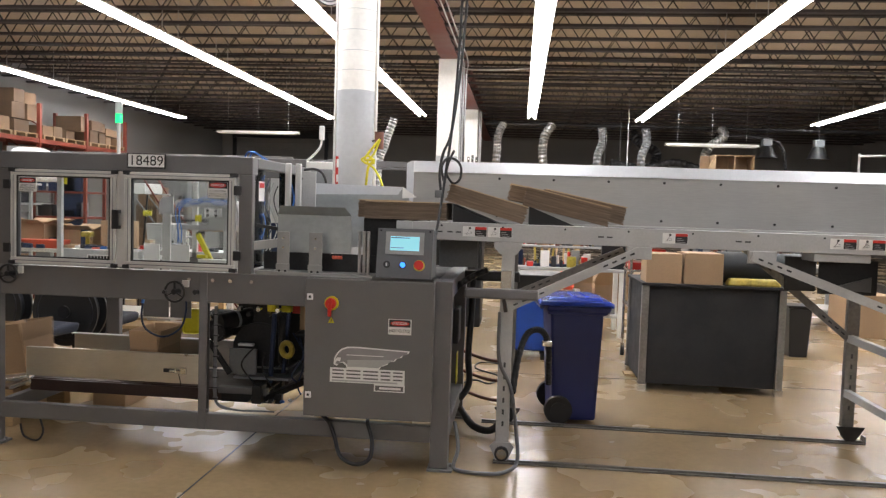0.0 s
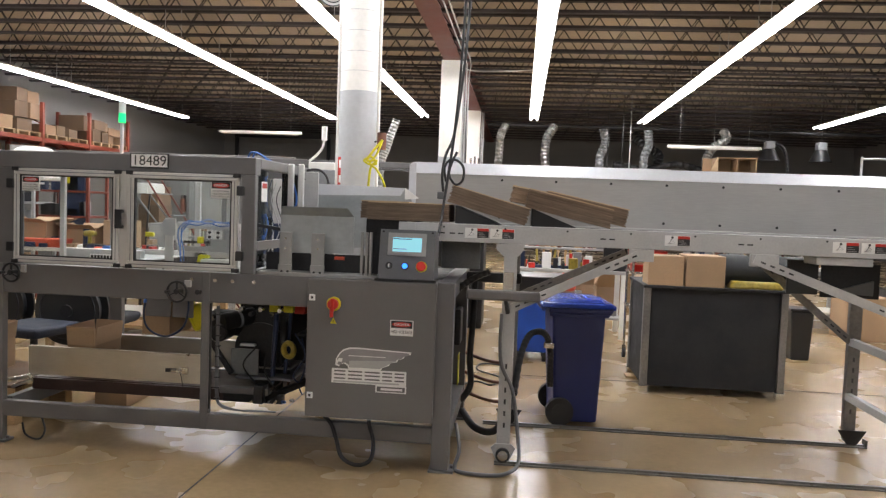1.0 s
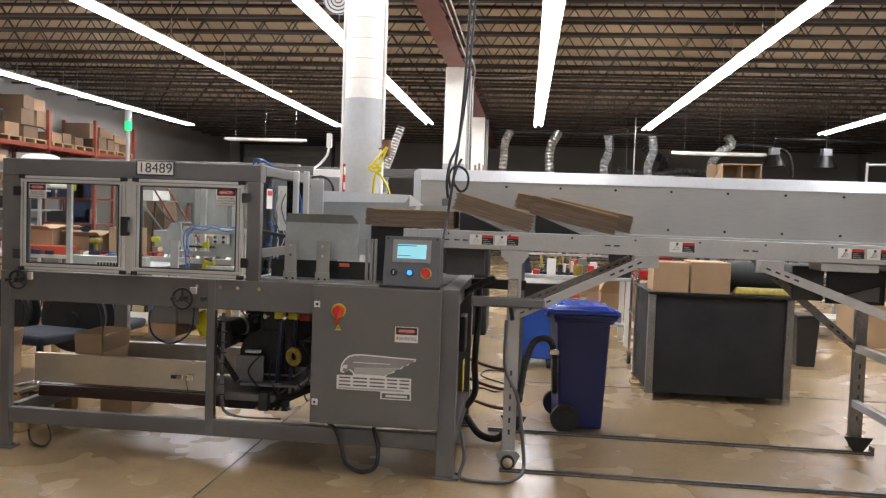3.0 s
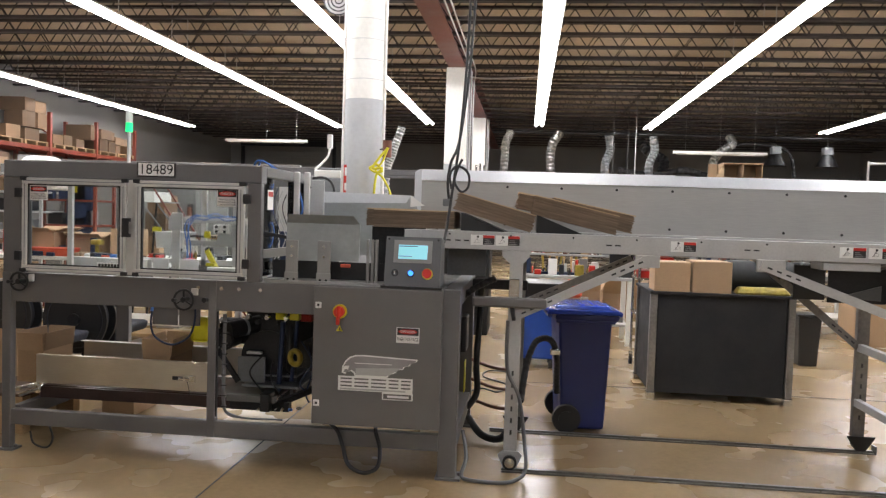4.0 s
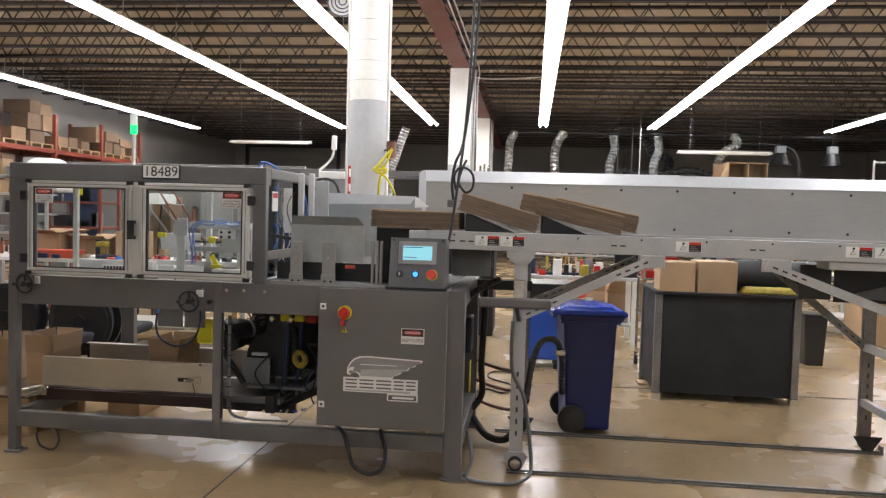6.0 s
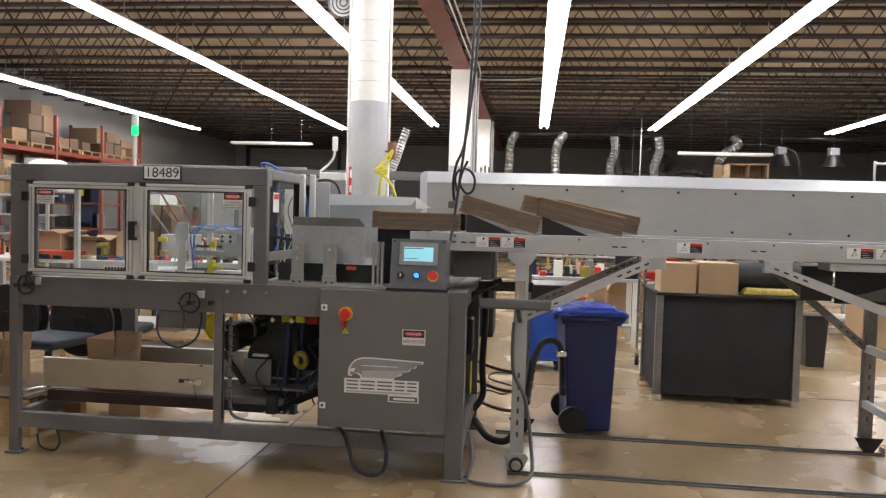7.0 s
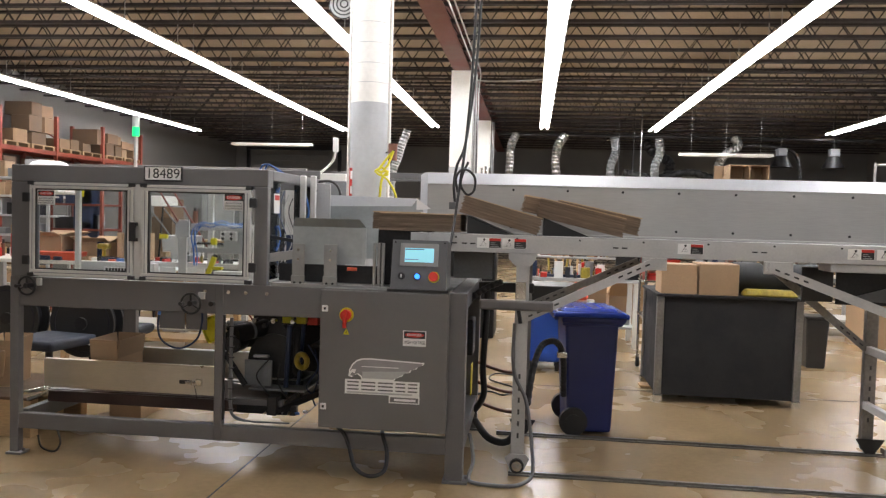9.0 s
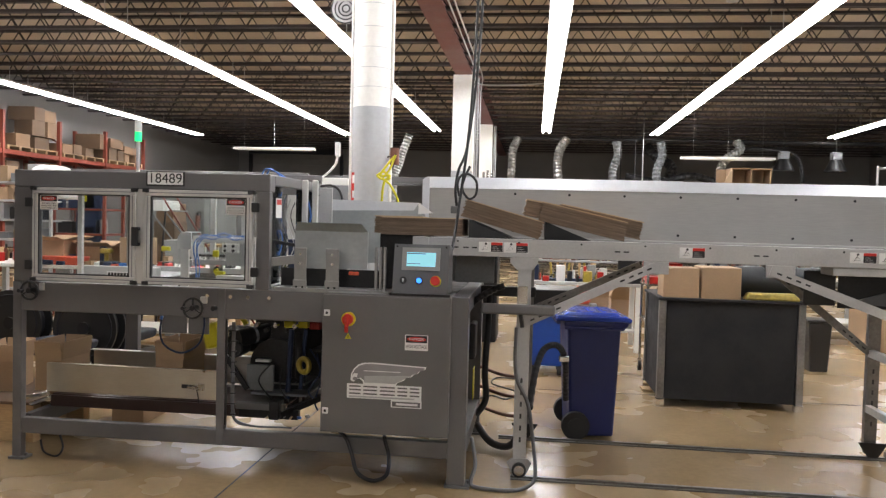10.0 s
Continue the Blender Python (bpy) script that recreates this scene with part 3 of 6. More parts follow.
# tower lamp behind the enclosure
tl = part("tower_lamp", rod((-2.83, 5.2, 1.70), (-2.83, 5.2, 2.02), .012, 12), M_ALU, erector, "tower lamp with green lamp lit")
part("green_lens", rod((-2.83, 5.2, 2.02), (-2.83, 5.2, 2.085), .024, 18), M_GREENLAMP, tl, "lit green lens")
part("lens", rod((-2.83, 5.2, 2.085), (-2.83, 5.2, 2.17), .024, 18), M_WHITELAMP, tl, "milky unlit lens")

# magazine: galvanised cheek plates with brackets
ho = prism([(-1.407, 1.205), (-1.407, 1.43), (-.966, 1.43), (-.966, 1.214)], 4.40, 4.404)
part("magazine_plate", ho, M_GALV, erector, "galvanised front cheek of the blank magazine")
fb = bmesh.new()
edge = ((-1.407, 4.397, 1.431), (-.966, 4.397, 1.431), (-.995, 4.345, 1.479), (-1.38, 4.345, 1.479))
lo, hi = [fb.verts.new(p) for p in edge], [fb.verts.new((p[0], p[1] + .002, p[2] - .003)) for p in edge]
fb.faces.new(lo), fb.faces.new(hi[::-1])
for k in range(4):
    fb.faces.new((lo[k], hi[k], hi[(k + 1) % 4], lo[(k + 1) % 4]))
bmesh.ops.recalc_face_normals(fb, faces=fb.faces)
part("magazine_flange", fb, M_GALV, erector, "folded top flange")
part("magazine_plate", prism([(-1.45, 1.20), (-1.45, 1.637), (-.79, 1.626), (-.75, 1.50), (-.75, 1.20)], 5.30, 5.304), M_GALV, erector, "galvanised rear cheek of the magazine")
part("magazine_flange", prism([(-1.47, 1.640), (-.80, 1.628), (-.835, 1.575), (-1.43, 1.562)], 5.24, 5.244), M_PANEL_LIT, erector)
part("plate_return", box(-.992, -.966, 4.392, 4.398, 1.214, 1.43, .001), M_GALV, erector)
part("corner_gusset", prism([(-.80, 1.63), (-.70, 1.56), (-.80, 1.55)], 5.22, 5.224), M_PAPER, erector)
for xa, xb, zt in ((-1.379, -1.306, 1.33), (-1.191, -1.114, 1.33)):
    br = part("plate_bracket", box(xa, xb, FY + .03, FY + .036, 1.08, zt, .002), M_BRACKET, erector, "slotted aluminium upright")
    part("bracket_toe", box(xa - .004, xb + .004, FY + .022, FY + .03, 1.085, 1.145, .002), M_BRACKET, br)
    for z in (1.24, 1.295):
        part("screw", rod(((xa + xb) / 2, FY + .03, z), ((xa + xb) / 2, FY + .022, z), .007, 10), M_CHROME, br)
    for dx in (-.018, .018):
        part("screw", rod(((xa + xb) / 2 + dx, FY + .022, 1.105), ((xa + xb) / 2 + dx, FY + .016, 1.105), .007, 8), M_DARKIRON, br)
for x in (-.905, -.878, -.855):
    part("stop_rod", box(x, x + .016, FY + .03, FY + .05, 1.08, 1.348, .003), M_BRACKET, erector)
part("magazine_bed", box(-1.42, -.70, FY + .10, RY - .3, 1.08, 1.10, .003), M_BRACKET, erector)
# dark sheet added to stand for the shaded gap behind the brackets
part("bed_back", box(-1.50, -.60, FY + .16, FY + .165, 1.10, 1.205, .001), M_DARKIRON, erector)
part("bed_rail", box(-1.50, -.50, FY + .012, FY + .07, 1.08, 1.100, .003), M_BRACKET, erector)
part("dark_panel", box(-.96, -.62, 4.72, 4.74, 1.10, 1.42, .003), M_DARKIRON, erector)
part("dark_panel", box(-.50, -.25, 4.9, 4.92, 1.12, 1.32, .003), M_GREYMACH, erector)
part("lever_arm", bar((-1.60, FY + .06, 1.23), (-1.40, FY + .12, 1.26), .05, .05), M_BRACKET, erector)
part("stop_lever", bar((-1.58, FY + .2, 1.36), (-1.38, FY + .22, 1.33), .03, .02), M_DARKIRON, erector)
part("red_lens", box(-1.08, -1.02, FY + .13, FY + .14, 1.175, 1.195, .003), M_CLOTH_RED, erector)

# electrical cabinet
CY = 4.195
cab = part("control_cabinet", box(-1.165, -.452, CY + .018, 4.47, .30, 1.088, .008), M_CABINET, erector, "charcoal electrical cabinet on the machine's front")
part("cabinet_door", box(-1.176, -.446, CY, CY + .016, .298, 1.080, .006), M_CABINET, cab, "charcoal cabinet door, closed")
for z in (.975, .420):
    lt = box(-1.165, -1.130, CY - .005, CY, z - .018, z + .018, .003)
    part("door_latch", lt, M_PAPER, cab, "square white latch")
    part("latch_core", box(-1.154, -1.141, CY - .008, CY - .005, z - .007, z + .007, .002), M_BLACK, cab)
sw = rod((-1.022, CY, .944), (-1.022, CY - .012, .944), .040, 32)
part("switch_plate", sw, M_YELLOW, cab, "yellow ring of the main switch")
kn = rod((-1.022, CY - .012, .944), (-1.022, CY - .04, .944), .030, 24)
box(-1.032, -1.012, CY - .052, CY - .03, .905, .978, .005, kn)
box(-1.040, -1.020, CY - .03, CY - .012, .87, .92, .004, kn)
part("switch_knob", kn, M_RED, cab, "red rotary main switch")
part("shock_sign", prism([(-1.043, .832), (-1.005, .832), (-1.024, .866)], CY - .001, CY), M_YELLOW, cab, "yellow shock triangle")
part("shock_mark", box(-1.026, -1.022, CY - .002, CY - .001, .838, .855), M_INK, cab)
warning_label(-.700, -.570, .783, .870, CY - .0005, cab, "HIGH VOLTAGE")

# maker's emblem as plain shapes
wing = [(-1.005, .600), (-1.002, .636), (-.985, .668), (-.962, .690), (-.930, .702), (-.880, .705), (-.575, .693), (-.580, .680), (-.612, .668), (-.620, .655),
        (-.648, .648), (-.655, .634), (-.690, .628), (-.698, .612), (-.735, .598), (-.745, .582), (-.93, .582), (-.935, .598), (-.955, .612), (-.975, .604), (-.985, .592)]
part("emblem", prism(wing, CY - .0015, CY), M_PAPER, cab, "white outline of a bird emblem")
cx, cz = -.80, .648
part("emblem_fill", prism([(cx + (x - cx) * .955, cz + (z - cz) * .86) for x, z in wing], CY - .003, CY - .0015), M_LOGO_GREY, cab, "grey bird shape")
part("emblem_beak", prism([(-1.003, .612), (-.985, .640), (-.962, .640), (-.968, .618), (-.985, .622), (-.995, .604)], CY - .004, CY - .003), M_PAPER, cab)
part("emblem_band", prism([(-.925, .628), (-.665, .640), (-.70, .618), (-.745, .594), (-.925, .590)], CY - .0038, CY - .003), M_GREYPAINT, cab)
part("emblem_crest", box(-.93, -.72, CY - .004, CY - .003, .655, .659), M_PAPER, cab)
e = box(-1.024, -.600, CY - .0015, CY, .500, .582)
box(-.772, -.598, CY - .0015, CY, .458, .500, bm=e)
for xa, xb in ((-1.010, -.945), (-.930, -.850), (-.835, -.750), (-.735, -.680), (-.665, -.612)):
    for zz in (.523, .544, .564):
        box(xa, xb, CY - .003, CY - .0015, zz, zz + .008, bm=e, mi=1)
box(-1.012, -.64, CY - .003, CY - .0015, .505, .514, bm=e, mi=2)
box(-.764, -.606, CY - .003, CY - .0015, .464, .492, bm=e, mi=1)
box(-.742, -.62, CY - .0045, CY - .003, .472, .484, bm=e)
part("emblem_plate", e, [M_PAPER, M_MACHINE, M_GREYPAINT], cab, "white emblem plate with grey bars")
part("side_latch", box(-.4505, -.447, 4.30, 4.33, .90, 1.02, .001), M_ALU, cab)

# operator panel
hm = prism([(4.205, 1.095), (4.262, 1.372), (4.43, 1.355), (4.45, 1.095)], -.782, -.470, axis="x")
hmi = part("operator_panel", hm, M_HMI, erector, "grey sloped operator panel with lit screen")
tilt = Matrix.Rotation(math.atan2(.057, .277), 4, "X").inverted()


def on_face(u, v, d=0.0):
    """A place on the sloped face: u along x, v from its foot (0) to its head (1), d proud of it."""
    n = Vector((0, -.277, .057)).normalized()
    return Vector((u, 4.205 + .057 * v, 1.095 + .277 * v)) + n * d


def face_box(u0, u1, v0, v1, d0, d1):
    bm = bmesh.new()
    lo = [bm.verts.new(on_face(u, v, d0)) for u, v in ((u0, v0), (u1, v0), (u1, v1), (u0, v1))]
    hi = [bm.verts.new(on_face(u, v, d1)) for u, v in ((u0, v0), (u1, v0), (u1, v1), (u0, v1))]
    bm.faces.new(lo), bm.faces.new(hi)
    for i in range(4):
        bm.faces.new((lo[i], lo[(i + 1) % 4], hi[(i + 1) % 4], hi[i]))
    bmesh.ops.recalc_face_normals(bm, faces=bm.faces)
    return bm


part("bezel", face_box(-.735, -.520, .48, .93, 0, .006), M_BRACKET, hmi, "pale screen bezel")
part("screen", face_box(-.708, -.545, .555, .835, .006, .008), M_SCREEN, hmi, "lit pale blue screen")
part("screen_line", face_box(-.705, -.60, .80, .815, .008, .0085), M_INK, hmi)
part("screen_line", face_box(-.705, -.63, .60, .615, .008, .0085), M_GREYMACH, hmi)
for u, v, mat, r, lab in ((-.722, .27, M_BLACK, .013, "black selector knob"), (-.632, .27, M_BLUEBTN, .014, "lit blue push button")):
    part("button_ring", rod(on_face(u, v, 0), on_face(u, v, .006), r + .007, 20), M_BLACK, hmi)
    part("button", rod(on_face(u, v, .006), on_face(u, v, .02), r, 20), mat, hmi, lab)
part("knob_pointer", face_box(-.725, -.717, .235, .30, .02, .023), M_PAPER, hmi)
part("button_ring", rod(on_face(-.540, .27, 0), on_face(-.540, .27, .006), .031, 28), M_YELLOW, hmi, "yellow ring")
part("stop_button", rod(on_face(-.540, .27, .006), on_face(-.540, .27, .03), .026, 24), M_RED, hmi, "red emergency stop button")
part("panel_foot", box(-.80, -.455, 4.20, 4.46, 1.086, 1.099, .003), M_BLACK, hmi)
for u in (-.765, -.487):
    part("screw", rod(on_face(u, .95, 0), on_face(u, .95, .004), .006, 8), M_DARKIRON, hmi)

# lower discharge conveyor inside the frame
LX0, LX1 = -3.045, -1.86
part("near_guard", box(LX0, LX1, 4.50, 4.504, .365, .545, .001), M_STAINLESS, erector, "brushed stainless side guard")
part("guard_lip", box(LX0, LX1, 4.504, 4.53, .541, .545), M_STAINLESS, erector)
part("far_guard", box(-3.03, -1.60, 5.00, 5.004, .365, .558, .001), M_STAINLESS, erector)
part("guard_lip", box(-3.03, -1.60, 4.96, 5.00, .554, .558), M_PAPER, erector)
part("belt", box(LX0 - .02, -1.5, 4.53, 4.98, .33, .345, .004), M_BELT, erector, "brown conveyor belt")
part("belt_frame", box(LX0 + .02, -1.5, 4.51, 4.535, .27, .34, .003), M_BELT, erector)
part("belt_frame", box(LX0 + .02, -1.5, 4.965, 4.99, .27, .34, .003), M_BELT, erector)
part("end_roller", rod((LX0, 4.51, .325), (LX0, 5.0, .325), .03, 16), M_CHROME, erector)
sl = box(-2.145, -2.065, 4.494, 4.500, .430, .455, .003)
part("guard_slot", sl, M_BLACK, erector)
sb = box(-2.035, -1.995, 4.480, 4.500, .424, .466, .003)
rod((-2.10, 4.485, .442), (-2.03, 4.485, .445), .009, 10, sb)
rod((-2.06, 4.48, .43), (-2.06, 4.48, .46), .006, 8, sb)
part("sensor", sb, M_CHROME, erector, "small sensor on a bracket")
part("sensor_wire", hose([(-2.04, 4.48, .43), (-2.025, 4.47, .39), (-2.02, 4.47, .35)], .003, 5, 5), M_CABLE, erector)
st = bmesh.new()
rod((-3.15, 4.40, .335), (-2.98, 4.42, .375), .014, 10, st)
rod((-3.10, 4.42, .30), (-2.98, 4.44, .345), .012, 10, st)
part("gas_strut", st, M_CHROME, erector)
part("pneumatic_rod", bar((-2.5, 4.65, .262), (-1.95, 4.6, .252), .03, .012), M_DARKIRON, erector)

# drive and pneumatics between the posts
mo = rod((-1.98, 4.85, .70), (-1.72, 4.85, .70), .085, 24)
part("gear_motor", mo, M_DARKIRON, erector, "black gear motor")
part("gearbox", box(-1.70, -1.50, 4.75, 4.95, .58, .80, .02), M_DARKIRON, erector)
fl = rod((-1.62, 4.72, .56), (-1.62, 4.76, .56), .17, 32)
part("flywheel", fl, M_DARKIRON, erector, "dark drive wheel")
part("motor_cap", rod((-1.85, 4.60, .67), (-1.85, 4.75, .67), .055, 24), M_DARKIRON, erector)
part("yellow_valve", box(-1.53, -1.47, 4.60, 4.65, .82, .87, .004), M_YELLOW, erector)
part("yellow_valve", box(-1.44, -1.38, 4.60, 4.65, .82, .87, .004), M_YELLOW, erector)
part("cylinder", rod((-1.50, 4.66, .80), (-1.52, 4.66, .36), .016, 14), M_NAVY, erector, "dark blue pneumatic cylinder")
part("cylinder", rod((-1.42, 4.70, .80), (-1.45, 4.70, .42), .013, 14), M_NAVY, erector, "dark blue pneumatic cylinder")
part("hose_reel", ring((-1.405, 4.62, .585), (0.5, 1, 0), .042, .018), M_YELLOW_PACK, erector, "yellow coiled hose")
loose = random.Random(19)
for k in range(4):
    xa, xb = -1.66 + loose.uniform(0, .45), -1.68 + loose.uniform(0, .45)
    za, zb = loose.uniform(.5, .88), loose.uniform(.28, .5)
    ya = loose.uniform(4.5, 4.7)
    part("pneumatic_hose", hose([(xa, ya, za), (xa + loose.uniform(-.08, .08), ya - .04, za * .6 + zb * .4), (xb + loose.uniform(-.06, .06), ya - .02, za * .3 + zb * .7 - .04), (xb, ya, zb)], .0055, 6, 6), (M_NAVY, M_CABLE, M_CABLE, M_NAVY)[k % 4], erector)
for k in range(5):
    part("fitting", rod((-1.68 + .06 * k, 4.56, .84 - .03 * (k % 2)), (-1.68 + .06 * k, 4.52, .84 - .03 * (k % 2)), .014, 10), (M_CHROME, M_DARKIRON)[k % 2], erector)
part("motor_fin_ring", ring((-1.85, 4.60, .67), (0, 1, 0), .045, .006), M_DARKIRON, erector)
part("pulley", rod((-1.93, 4.62, .76), (-1.93, 4.66, .76), .035, 20), M_CHROME, erector)
part("bearing_plate", box(-1.66, -1.43, 4.735, 4.75, .40, .885, .006), M_DARKIRON, erector, "black bearing plate")
for bx_, bz_ in ((-1.63, .82), (-1.48, .62), (-1.46, .82), (-1.62, .46)):
    part("plate_bolt", rod((bx_, 4.735, bz_), (bx_, 4.725, bz_), .013, 10), M_CHROME, erector)
part("red_block", box(-1.40, -1.33, 4.70, 4.76, .80, .88, .004), M_RED, erector)
part("motor_body", rod((-1.84, 4.62, .735), (-1.70, 4.80, .76), .055, 24), M_DARKIRON, erector, "black motor housing")
part("motor_band", rod((-1.775, 4.70, .747), (-1.765, 4.715, .749), .0565, 24), M_GREYMACH, erector)
part("side_cover", box(-1.775, -1.60, 4.62, 4.64, .415, .575, .003), M_GREYMACH, erector, "grey sheet-metal cover")
part("cover_lip", box(-1.735, -1.64, 4.66, 4.70, .585, .60, .002), M_PAPER, erector)
# added full deck that keeps top light off the drive bay and floor
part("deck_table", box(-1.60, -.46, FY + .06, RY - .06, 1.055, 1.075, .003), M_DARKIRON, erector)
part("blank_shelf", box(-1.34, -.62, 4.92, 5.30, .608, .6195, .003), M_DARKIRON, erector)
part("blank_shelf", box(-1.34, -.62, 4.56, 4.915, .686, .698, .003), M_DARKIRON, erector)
# added dark plate: blocks light from behind, darkens the bay and floor
part("rear_cover", box(-1.99, -.46, 5.39, 5.40, .27, .905, .003), M_DARKIRON, erector, "black plate added to block light from behind")
part("lower_beam", box(-1.775, -1.40, 4.50, 4.55, .27, .33, .004), M_DARKIRON, erector)
part("drive_chain", bar((-1.9, 4.6, .62), (-1.76, 4.6, .42), .02, .03), M_DARKIRON, erector)
part("inner_column", box(-1.57, -1.49, 4.8, 4.88, .25, .9, .005), M_DARKIRON, erector)
part("inner_panel", box(-2.30, -2.135, 4.535, 4.545, .765, .905, .004), M_MACHINE, erector)
part("inner_panel", box(-2.125, -1.99, 4.535, 4.545, .765, .905, .004), M_MACHINE, erector)
# added dark panel that gives the drive bay its black background
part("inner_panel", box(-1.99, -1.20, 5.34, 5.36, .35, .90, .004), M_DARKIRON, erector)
part("inner_shelf", box(-1.74, -1.38, 4.6, 5.1, .39, .405, .003), M_GREYMACH, erector)
part("lower_crossbar", box(-1.775, -1.47, 4.44, 4.49, .335, .375, .004), M_MACHINE, erector, "grey cross bar")
part("crossbar_end", box(-1.55, -1.49, 4.40, 4.50, .29, .40, .006), M_DARKIRON, erector)
part("linkage", bar((-1.50, 4.46, .31), (-1.20, 4.75, .42), .035, .035), M_DARKIRON, erector)
part("tray_plate", box(-1.775, -1.42, 4.70, 4.98, .44, .448, .002), M_BRACKET, erector, "dull steel tray")
part("wheel_rim", ring((-1.50, 4.80, .62), (1, .35, 0), .15, .022), M_RUBBER, erector, "black drive wheel")
part("wheel_disc", rod((-1.512, 4.796, .62), (-1.488, 4.804, .62), .14, 32), M_DARKIRON, erector)
part("wheel_hub", rod((-1.53, 4.79, .62), (-1.47, 4.81, .62), .028, 16), M_CHROME, erector)
for k in range(6):
    part("fitting", rod((-1.60 + .05 * k, 4.50, .275 + .012 * (k % 3)), (-1.58 + .05 * k, 4.49, .29 + .012 * (k % 2)), .009, 8), (M_CHROME, M_BLUEHOSE, M_PAPER)[k % 3], erector)
for k in range(3):
    part("loom_cable", hose([(-1.752 + .006 * k, 4.33, .88), (-1.754 + .006 * k, 4.33, .6), (-1.752 + .006 * k, 4.33, .36), (-1.72, 4.34, .28 + .006 * k), (-1.62, 4.35, .262), (-1.5, 4.37, .258), (-1.4, 4.38, .256)], .0055, 8, 6), M_GREYCABLE, erector, "grey cable along the post")
for k in range(9):
    part("cable_tie", box(-1.76, -1.730, 4.322, 4.34, .33 + .062 * k, .336 + .062 * k), M_BLACK, erector)
part("cable_clip_strip", box(-1.777, -1.768, FY + .005, FY + .02, .28, .9), M_BLACK, erector)
hb = hose([(-2.25, 4.45, .905), (-2.26, 4.44, .78), (-2.22, 4.43, .70), (-2.11, 4.42, .665), (-2.01, 4.43, .72), (-1.98, 4.44, .82), (-1.985, 4.45, .905)], .0065, 8, 8)
part("air_hose", hb, M_NAVY, erector, "dark blue hanging hose")
part("hose_fitting", rod((-2.25, 4.45, .905), (-2.255, 4.44, .86), .010, 10), M_BLUEHOSE, erector)
vm = bmesh.new()
for k in range(9):
    box(-.90 + k * .05, -.865 + k * .05, 4.46, 4.50, .255, .295, .003, vm)
part("valve_bank", vm, M_PAPER, erector, "row of small white valves")
part("power_cable", hose([(-1.13, 4.32, .30), (-1.04, 4.26, .25), (-1.00, 4.24, .17), (-.96, 4.22, .07), (-.87, 4.2, .035), (-.79, 4.2, .07), (-.78, 4.22, .17), (-.815, 4.26, .26), (-.82, 4.32, .30)], .0115, 10, 8), M_CABLE, erector, "black looped power cable")
part("black_cable", hose([(-.30, 5.3, 1.04), (-.30, 5.25, .8), (-.31, 5.2, .5), (-.30, 5.2, .3), (-.36, 5.15, .2)], .022, 10), M_CABLE, erector, "black cable bundle")
part("connector", hose([(-.40, 4.7, .98), (-.33, 4.71, 1.04), (-.25, 4.72, 1.09), (-.18, 4.74, 1.12)], .02, 10, 6, None, .12), M_DARKIRON, erector, "ribbed dark connector")
part("side_box", box(-.40, -.36, 4.9, 5.1, .62, .85, .01), M_BLACK, erector)
part("yellow_tag", box(-.37, -.365, 4.9, 5.0, .36, .56), M_YELLOW, erector)


# ---- the infeed conveyor ----
conv = thing("infeed_conveyor", (1.0, 4.95, 0), "grey steel belt conveyor on caster legs feeding cardboard blanks", "conveyor")
NY, FYR = 4.50, 5.36        # near and far side rails
CX0, CX1 = -.62, 2.75
for y in (NY, FYR):
    part("side_rail", box(CX0, CX1, y, y + .035, 1.306, 1.412, .003), M_GREYPAINT, conv, "light grey side rail")
part("rail_lip", box(CX0, CX1, NY + .035, NY + .06, 1.406, 1.412), M_PANEL_LIT, conv)
part("belt", box(CX0 + .02, CX1, NY + .06, FYR, 1.385, 1.400, .003), M_RUBBER, conv, "black conveyor belt")
part("underpan", box(CX0 + .1, CX1, NY + .04, FYR, 1.312, 1.318), M_GREYMACH, conv)
part("end_roller", rod((-.66, NY + .02, 1.38), (-.66, FYR, 1.38), .036, 18), M_CHROME, conv)
part("roller_bracket", box(-.72, -.62, NY, NY + .012, 1.352, 1.412, .004), M_GREYPAINT, conv)
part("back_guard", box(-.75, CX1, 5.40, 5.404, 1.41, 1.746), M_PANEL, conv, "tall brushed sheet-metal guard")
# cap slopes up to the lamps; its brightness is partly in the base colour
part("guard_cap", prism([(5.396, 1.742), (5.432, 1.818), (5.437, 1.818), (5.401, 1.742)], -.77, CX1, axis="x"), M_PANEL_LIT, conv, "folded top edge, its colour lightened for lamp light")
part("guard_cap_lap", prism([(5.393, 1.744), (5.430, 1.822), (5.434, 1.822), (5.397, 1.744)], -.77, 1.00, axis="x"), M_PANEL_LIT, conv)
part("guard_top", box(-.77, CX1, 5.437, 5.47, 1.812, 1.818), M_PANEL_LIT, conv)
part("guard_end", prism([(-.80, 1.41), (-.80, 1.80), (-.77, 1.818), (-.75, 1.818), (-.75, 1.41)], 5.394, 5.404), M_PANEL_LIT, conv)
for i in range(10):
    x = -.52 + i * .375
    part("bolt", rod((x, 5.398, 1.71), (x, 5.392, 1.71), .009, 8), M_DARKIRON, conv)
    part("bolt", rod((x - .01, 5.399, 1.45), (x - .01, 5.392, 1.45), .009, 8), M_DARKIRON, conv)
for i in range(9):
    x = -.45 + i * .36
    part("bolt", rod((x, NY, 1.392), (x, NY - .004, 1.392), .006, 8), M_DARKIRON, conv)
for x in (.475, .525, 1.245, 1.295, -.46, -.40, -.35):
    part("slot", box(x - .016, x + .016, NY - .002, NY, 1.352, 1.360), M_BLACK, conv)


